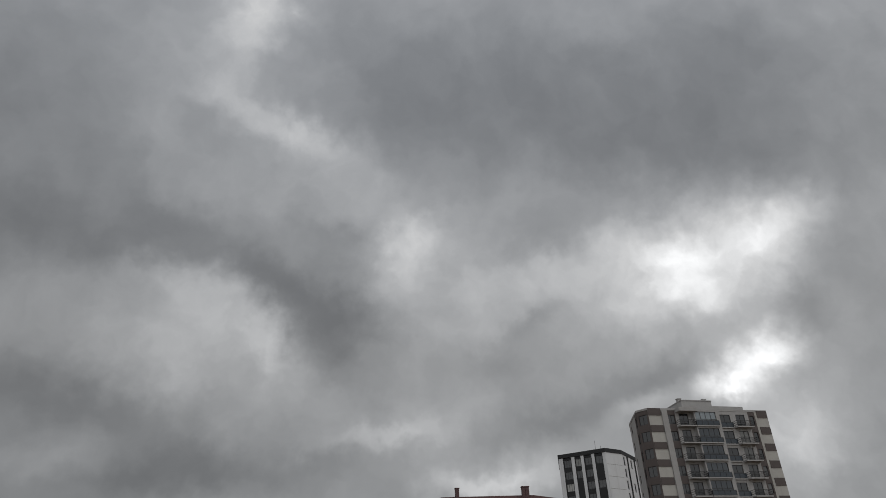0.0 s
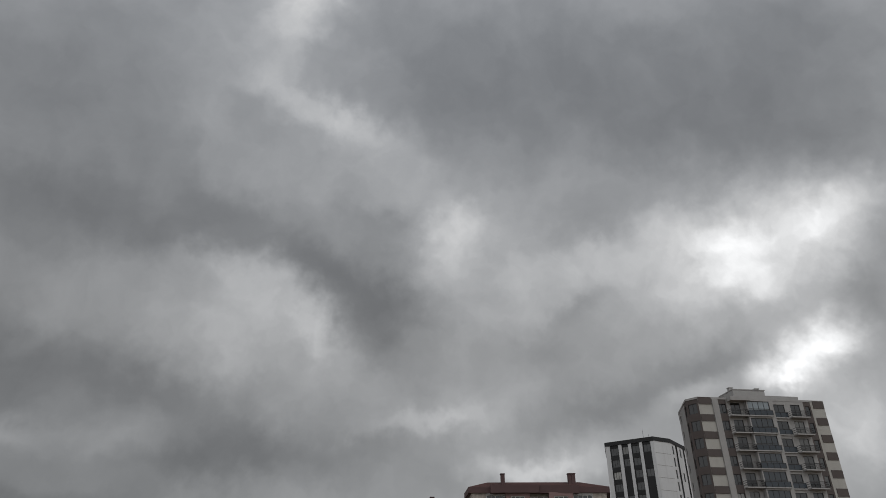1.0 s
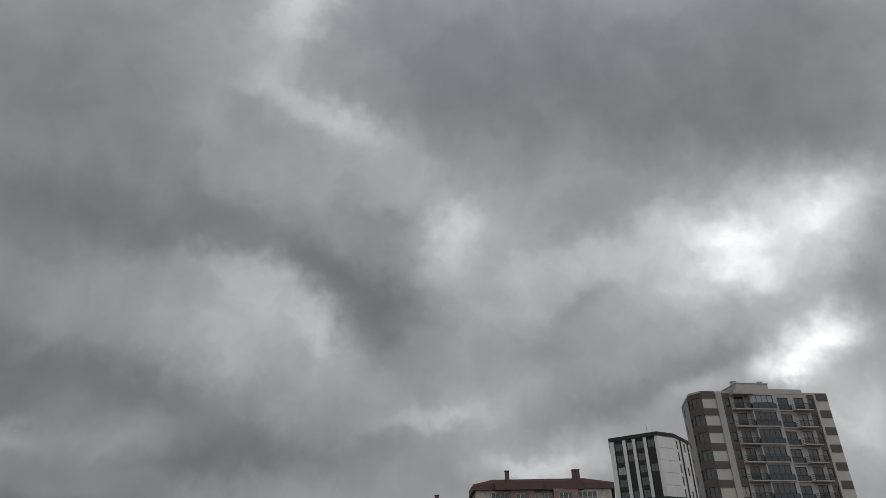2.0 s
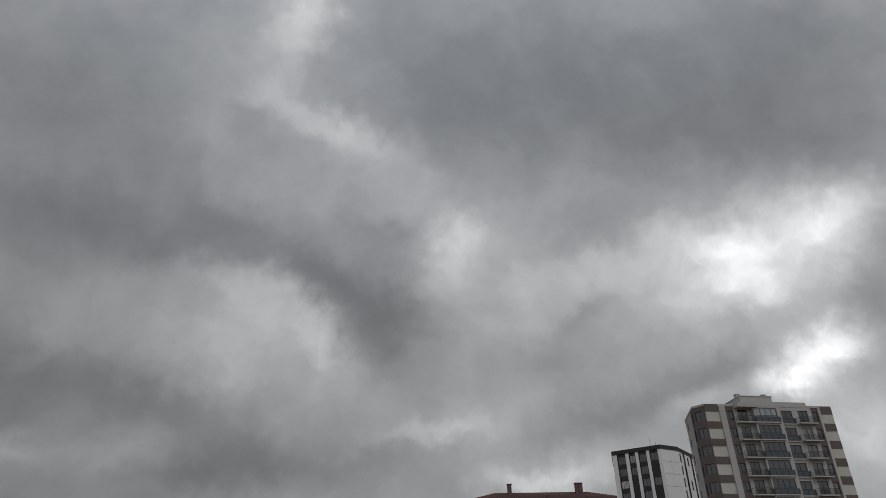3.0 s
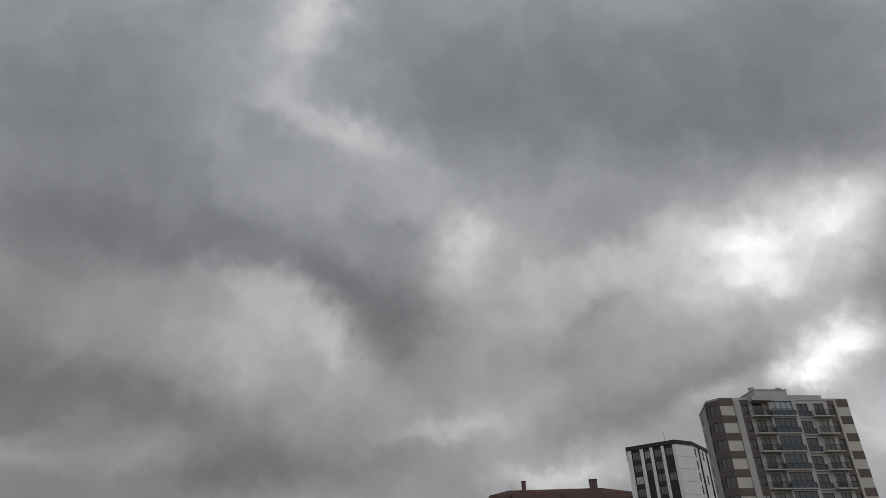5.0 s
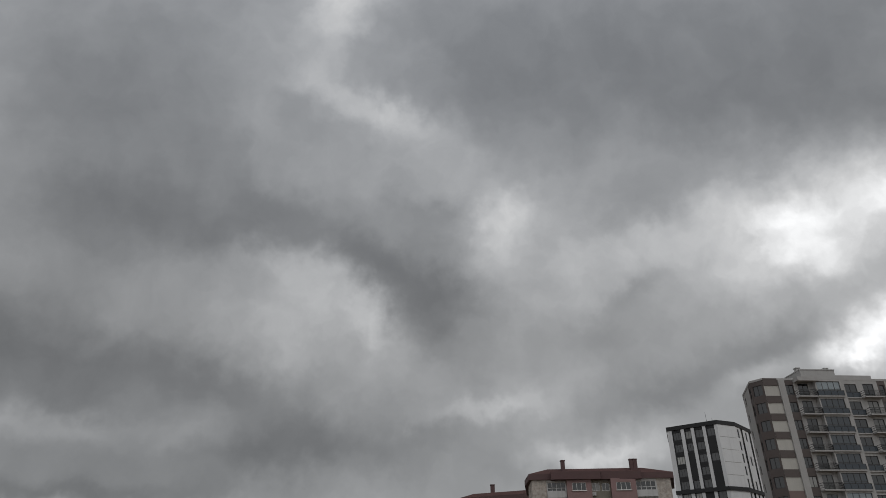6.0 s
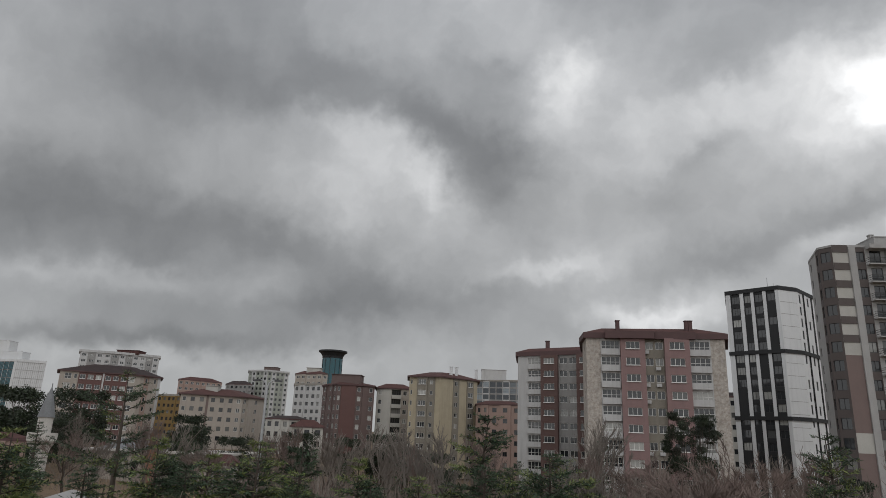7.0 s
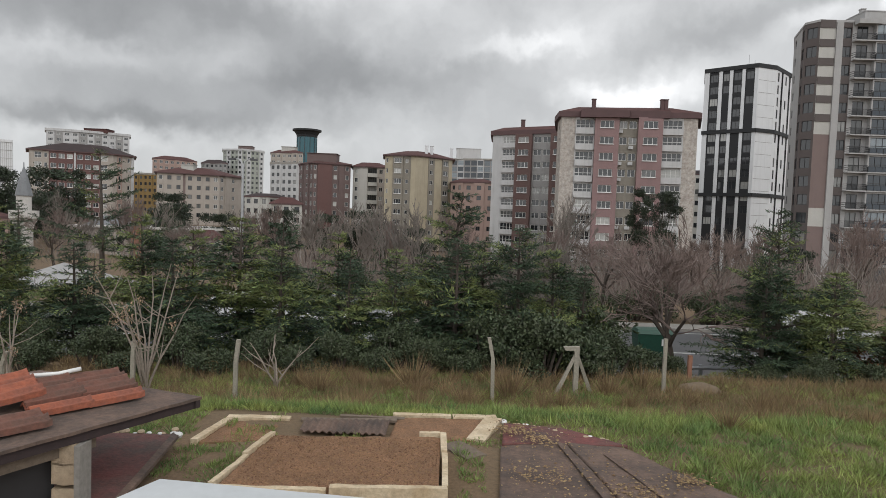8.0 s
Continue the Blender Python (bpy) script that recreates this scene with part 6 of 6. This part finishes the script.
# clods and grit on the soil
grit_rng = np.random.default_rng(51)
n = 6500
gx, gy = grit_rng.uniform(-1.95, 0.02, n), grit_rng.uniform(6.05, 7.4, n)
size_ = 0.003 + 0.01 * grit_rng.random(n) ** 3
corner_ = np.array([(1, 0, 0), (0, 1, 0), (-1, 0, 0), (0, -1, 0), (0, 0, 1), (0, 0, -1)], float)
grit = Shape()
for i in range(n):
    k = len(grit.verts)
    z = 0.272 + crumbs(gx[i], gy[i])
    grit.verts += [tuple(np.array((gx[i], gy[i], z)) + c * size_[i] * grit_rng.uniform(0.6, 1.3)) for c in corner_]
    grit.faces += [(k, k + 1, k + 4), (k + 1, k + 2, k + 4), (k + 2, k + 3, k + 4), (k + 3, k, k + 4), (k + 1, k, k + 5), (k + 2, k + 1, k + 5), (k + 3, k + 2, k + 5), (k, k + 3, k + 5)]
    grit.slots += [0] * 8
M["clod"] = surface("soil_clods", (0.2, 0.11, 0.06), (0.27, 0.16, 0.09), rough=1.0, grain=20, bump=0.3, per="island")
tagged(part("soil_litter", grit, M["clod"], bed, "loose soil clods and grit"), kind="stuff")
debris = Shape()
for i in range(900):
    x, y = 0.8 + 2.2 * grit_rng.random(), 6.1 + 2.6 * grit_rng.random()
    if x > 3.05 - (y - 6.2) * 0.62:
        continue
    r, k = 0.004 + 0.012 * grit_rng.random() ** 3, len(debris.verts)
    debris.verts += [(x + c[0] * r * grit_rng.uniform(0.6, 1.6), y + c[1] * r * grit_rng.uniform(0.6, 1.6), 0.125 + c[2] * r * 0.7) for c in corner_]
    debris.faces += [(k, k + 1, k + 4), (k + 1, k + 2, k + 4), (k + 2, k + 3, k + 4), (k + 3, k, k + 4), (k + 1, k, k + 5), (k + 2, k + 1, k + 5), (k + 3, k + 2, k + 5), (k, k + 3, k + 5)]
    debris.slots += [0] * 8

for hx, hy, spread_, many in ((1.05, 8.35, 0.16, 260), (1.3, 8.0, 0.14, 160), (2.75, 6.85, 0.12, 220), (2.1, 6.5, 0.18, 200), (1.2, 6.9, 0.22, 200)):
    for i in range(many):
        x, y = hx + spread_ * grit_rng.normal(), hy + spread_ * grit_rng.normal() * 0.8
        r, k = 0.006 + 0.012 * grit_rng.random() ** 2, len(debris.verts)
        debris.verts += [(x + c[0] * r * grit_rng.uniform(0.6, 1.8), y + c[1] * r * grit_rng.uniform(0.6, 1.6), 0.125 + c[2] * r * 0.7) for c in corner_]
        debris.faces += [(k, k + 1, k + 4), (k + 1, k + 2, k + 4), (k + 2, k + 3, k + 4), (k + 3, k, k + 4), (k + 1, k, k + 5), (k + 2, k + 1, k + 5), (k + 3, k + 2, k + 5), (k, k + 3, k + 5)]
        debris.slots += [0] * 8

# low felt roofs at ground level
def ripples(x, y):
    return 0.02 * noise.noise((x * 1.4, y * 1.4, 6)) + 0.008 * noise.noise((x * 7, y * 7, 6)) + 0.004 * noise.noise((x * 24, y * 24, 6))


low = thing("felt_roof", "low roof of black and maroon roofing felt", "roof")
for corners, mat in (([(0.62, 6.0, 0.06), (1.9, 6.0, 0.1), (1.62, 8.0, 0.09), (0.8, 7.9, 0.05)], "felt"), ([(1.92, 5.9, 0.12), (3.35, 6.1, 0.08), (2.35, 7.95, 0.07), (1.64, 8.0, 0.1)], "felt"), ([(0.82, 7.92, 0.075), (2.4, 7.97, 0.095), (1.75, 8.62, 0.07), (0.92, 8.75, 0.06)], "red_felt")):
    part("sheet", patch(40, 50, corners, ripples, 0.05), M[mat], low, smooth=True)
for a, b in (((1.72, 6.0), (1.5, 7.95)), ((2.35, 6.2), (2.0, 7.6))):
    s = patch(24, 2, [(a[0], a[1], 0.13), (a[0] + 0.09, a[1], 0.13), (b[0] + 0.06, b[1], 0.11), (b[0], b[1], 0.11)], ripples, 0.01)
    part("lap_strip", s, M["felt"], low)
s = patch(30, 2, [(2.5, 7.35, 0.05), (3.5, 6.0, 0.06), (3.62, 6.06, 0.05), (2.58, 7.45, 0.04)], ripples, 0.05)
part("edge_board", s, M["plank"], low)
M["husk"] = surface("seed_husks", (0.32, 0.22, 0.12), (0.22, 0.15, 0.08), rough=1.0, grain=20, bump=0.3, per="island")
tagged(part("debris", debris, M["husk"], low, "scattered soil crumbs and seed husks"), kind="stuff")
for i in range(16):
    x = 0.95 + i * 0.09 + rnd.uniform(-0.03, 0.03)
    s = Shape()
    r = rnd.uniform(0.025, 0.06)
    s.turn([(r * 0.7, -0.02), (r, r * 0.3), (r * 0.75, r * 0.8), (0.01, r)], 8)
    s.verts = [(px * rnd.uniform(0.8, 1.2), py * rnd.uniform(0.8, 1.2), pz) for px, py, pz in s.verts]
    solid("stone", s, M["limestone" if i % 3 else "pvc"], "small pale stone at the roof edge", "stone", Matrix.Translation((x, 8.85 - i * 0.045 + rnd.uniform(-0.05, 0.05), 0.03)), "stones at the roof edge")
left_low = thing("felt_roof", "low maroon felt roof beside the shed", "roof")
part("sheet", patch(40, 40, [(-3.5, 5.2, 0.2), (-2.85, 5.3, 0.2), (-3.12, 7.6, 0.16), (-4.4, 7.45, 0.2)], ripples, 0.06), M["red_felt"], left_low, smooth=True)
part("edge_strip", patch(24, 2, [(-2.85, 5.28, 0.22), (-2.79, 5.28, 0.2), (-3.06, 7.6, 0.16), (-3.14, 7.6, 0.18)], ripples, 0.04), M["felt"], left_low)
for i in range(14):
    s = Shape()
    r = rnd.uniform(0.025, 0.07)
    s.turn([(r * 0.7, -0.02), (r, r * 0.25), (r * 0.75, r * 0.6), (0.01, r * 0.7)], 8)
    solid("stone", s, M["pvc" if i % 2 else "limestone"], "small white stone on felt", "stone", Matrix.Translation((-4.05 + i * 0.08 + rnd.uniform(-0.08, 0.08), 7.62 + rnd.uniform(-0.1, 0.08), 0.15 if i % 3 else 0.18)), "stones on the low roof")

# ---- the shed with its tiles ----
shed = thing("shed", "small shed with a felt covered roof on limestone blocks", "shed")
tip, along_, back_ = Vector((-2.47, 6.7)), Vector((-0.5, -0.866)), Vector((-0.955, 0.295))
q = [tip, tip + back_ * 2.2, tip + back_ * 2.2 + along_ * 4.2, tip + along_ * 4.2]
part("roof", patch(40, 30, [(*q[3], 0.9), (*q[0], 0.9), (*q[1], 0.95), (*q[2], 0.95)], lambda x, y: 0.006 * noise.noise((x * 5, y * 5, 4)), 0.03), M["felt"], shed)
a, b = tip - back_ * -0.03, tip + along_ * 4.2 - back_ * -0.03
edge = Shape()
edge.hexa([(*a, 0.78), (*(a + back_ * 0.05), 0.78), (*(b + back_ * 0.05), 0.78), (*b, 0.78)], [(*a, 0.868), (*(a + back_ * 0.05), 0.868), (*(b + back_ * 0.05), 0.868), (*b, 0.868)])
part("fascia", edge, M["dark_roof"], shed)
a, b = tip + along_ * 0.02, tip + along_ * 0.02 + back_ * 2.2
edge = Shape()
edge.hexa([(*(a + along_ * 0.05), 0.79), (*a, 0.79), (*b, 0.79), (*(b + along_ * 0.05), 0.79)], [(*(a + along_ * 0.05), 0.868), (*a, 0.868), (*b, 0.868), (*(b + along_ * 0.05), 0.868)])
part("fascia", edge, M["dark_roof"], shed)
for z in (-0.05, 0.18, 0.41, 0.62):
    s = patch(8, 6, [(-0.1, -0.1, 0.2), (0.1, -0.1, 0.2), (0.1, 0.1, 0.2), (-0.1, 0.1, 0.2)], lambda x, y: 0.01 * noise.noise((x * 12, y * 12, z)), 0.19)
    s.verts = [(x * (1 + 0.05 * noise.noise((x * 9, y * 9, zz * 9))), y, min(zz, 0.205)) for x, y, zz in s.verts]
    part("block", s, M["limestone"], shed, at=Matrix.Translation((-3.25, 5.64, z - (0.04 if z > 0.6 else 0))) @ Matrix.Rotation(radians(4), 4, "Z"))
s = Shape()
s.box((-3.145, 5.53, -0.05), (-3.095, 5.72, 0.77))
part("door_post", s, M["concrete"], shed)
# meshed opening as a solid block, the dim inside put into its dark colour
s = Shape()
s.hexa([(-3.75, 5.2, -0.05), (-3.37, 5.62, -0.05), (-3.45, 5.7, -0.05), (-4.6, 4.6, -0.05)], [(-3.75, 5.2, 0.77), (-3.37, 5.62, 0.77), (-3.45, 5.7, 0.77), (-4.6, 4.6, 0.77)])
part("mesh_door", s, M["dark_frame"], shed)
a = tip + along_ * 1.05 + back_ * 0.12
b = tip + along_ * 4.0 + back_ * 0.12
s = Shape()
s.hexa([(*a, 0.66), (*(a + back_ * 0.06), 0.66), (*(b + back_ * 0.06), 0.66), (*b, 0.66)], [(*a, 0.775), (*(a + back_ * 0.06), 0.775), (*(b + back_ * 0.06), 0.775), (*b, 0.775)])
part("lintel", s, M["plank"], shed)


def tile_mesh(mat, long=0.5, wide=0.34):
    """A broad clay roof tile along x: a thick lapped lip on the near edge and two low swells behind it."""
    s = Shape()
    profile = [(0.0, 0.0), (0.004, 0.03), (0.03, 0.036), (0.045, 0.026), (0.11, 0.024), (0.17, 0.03), (0.24, 0.058), (0.3, 0.062), (0.38, 0.036), (0.56, 0.026), (0.68, 0.034), (0.78, 0.06), (0.85, 0.062), (0.93, 0.034), (1.0, 0.02)]
    n = 14
    rows = [[(-long / 2 + long * j / n, (y - 0.5) * wide + 0.004 * noise.noise((j * 0.9, y * 4, 1)), z + 0.005 * noise.noise((y * 9, j * 0.6, 3)) + 0.01 * (j == n)) for y, z in profile] for j in range(n + 1)]
    thick = 0.022
    for j in range(n):
        for i in range(len(profile) - 1):
            s.face([rows[j][i], rows[j + 1][i], rows[j + 1][i + 1], rows[j][i + 1]])
            s.face([(x, y, z - thick) for x, y, z in (rows[j][i], rows[j][i + 1], rows[j + 1][i + 1], rows[j + 1][i])])
    for j in (0, n):
        for i in range(len(profile) - 1):
            p, q_ = rows[j][i], rows[j][i + 1]
            f = [p, q_, (q_[0], q_[1], q_[2] - thick), (p[0], p[1], p[2] - thick)]
            s.face(f if j == 0 else f[::-1])
    for i, flip in ((0, 1), (len(profile) - 1, 0)):
        for j in range(n):
            p, q_ = rows[j][i], rows[j + 1][i]
            f = [p, q_, (q_[0], q_[1], q_[2] - thick), (p[0], p[1], p[2] - thick)]
            s.face(f[::-1] if flip else f)
    return s.mesh("roof_tile", M[mat])


M["clay_brown"] = surface("weathered_clay_tile", (0.2, 0.085, 0.06), (0.12, 0.07, 0.054), rough=0.9, grain=22, large=6, bump=0.5, spread=0.35)
tiles = [tile_mesh("clay"), tile_mesh("clay_brown")]
# lower course, upper course lapped over it, two askew on top, one flat near the edge
for x, y, z, turn, tilt, roll, k, size in (
        (-3.28, 6.42, 0.955, 48, 0, -1, 0, 1.05), (-3.6, 6.06, 0.955, 48, 0, -1, 0, 1.05), (-3.42, 6.56, 1.0, 48, 2, -1, 1, 1.05), (-3.75, 6.2, 1.005, 48, 2, -2, 1, 1.05),
        (-3.62, 6.78, 1.02, 46, 3, 0, 1, 1.0), (-3.95, 6.42, 1.03, 47, 3, -1, 1, 1.0), (-4.2, 6.12, 1.01, 47, 1, 0, 1, 1.0),
        (-4.02, 5.98, 1.065, 52, 5, -5, 0, 1.05), (-4.24, 6.2, 1.09, 50, 5, -5, 0, 1.05), (-3.68, 5.46, 0.955, 50, 0, 0, 1, 1.15)):
    ob = new("roof_tile", tiles[k])
    ob.matrix_basis = pose(x, y, z, tilt, roll, turn) @ Matrix.Diagonal((size, size, 1.05, 1))
    tagged(ob, "loose orange clay roof tile lying on felt" if k == 0 else "loose brown weathered clay roof tile lying on felt", "roof tile", "loose roof tiles")
s = Shape()
s.tube([(-4.6, 6.35, 1.1), (-4.2, 6.52, 1.1), (-3.95, 6.66, 1.1), (-3.76, 6.74, 1.14)], [0.022] * 4, 8)
solid("pipe", s, M["pvc"], "white plastic pipe lying on tiles", "pipe", smooth=True)

# pale sheet at the camera's feet
s = patch(20, 8, [(-2.4, 3.2, 1.03), (0.1, 3.2, 1.03), (-0.35, 3.98, 1.1), (-1.8, 4.16, 1.1)], lambda x, y: 0.004 * noise.noise((x * 3, y * 3, 3)), 0.03)
roofing = thing("shed", "low shed with a pale grey sheet roof", "shed")
part("roof", s, M["sheet"], roofing)
s = Shape()
s.hexa([(-1.7, 3.2, -0.1), (-0.4, 3.2, -0.1), (-0.45, 3.9, -0.1), (-1.7, 4.0, -0.1)], [(-1.7, 3.2, 0.98), (-0.4, 3.2, 0.98), (-0.45, 3.9, 1.05), (-1.7, 4.0, 1.05)])
part("wall", s, M["plank"], roofing)
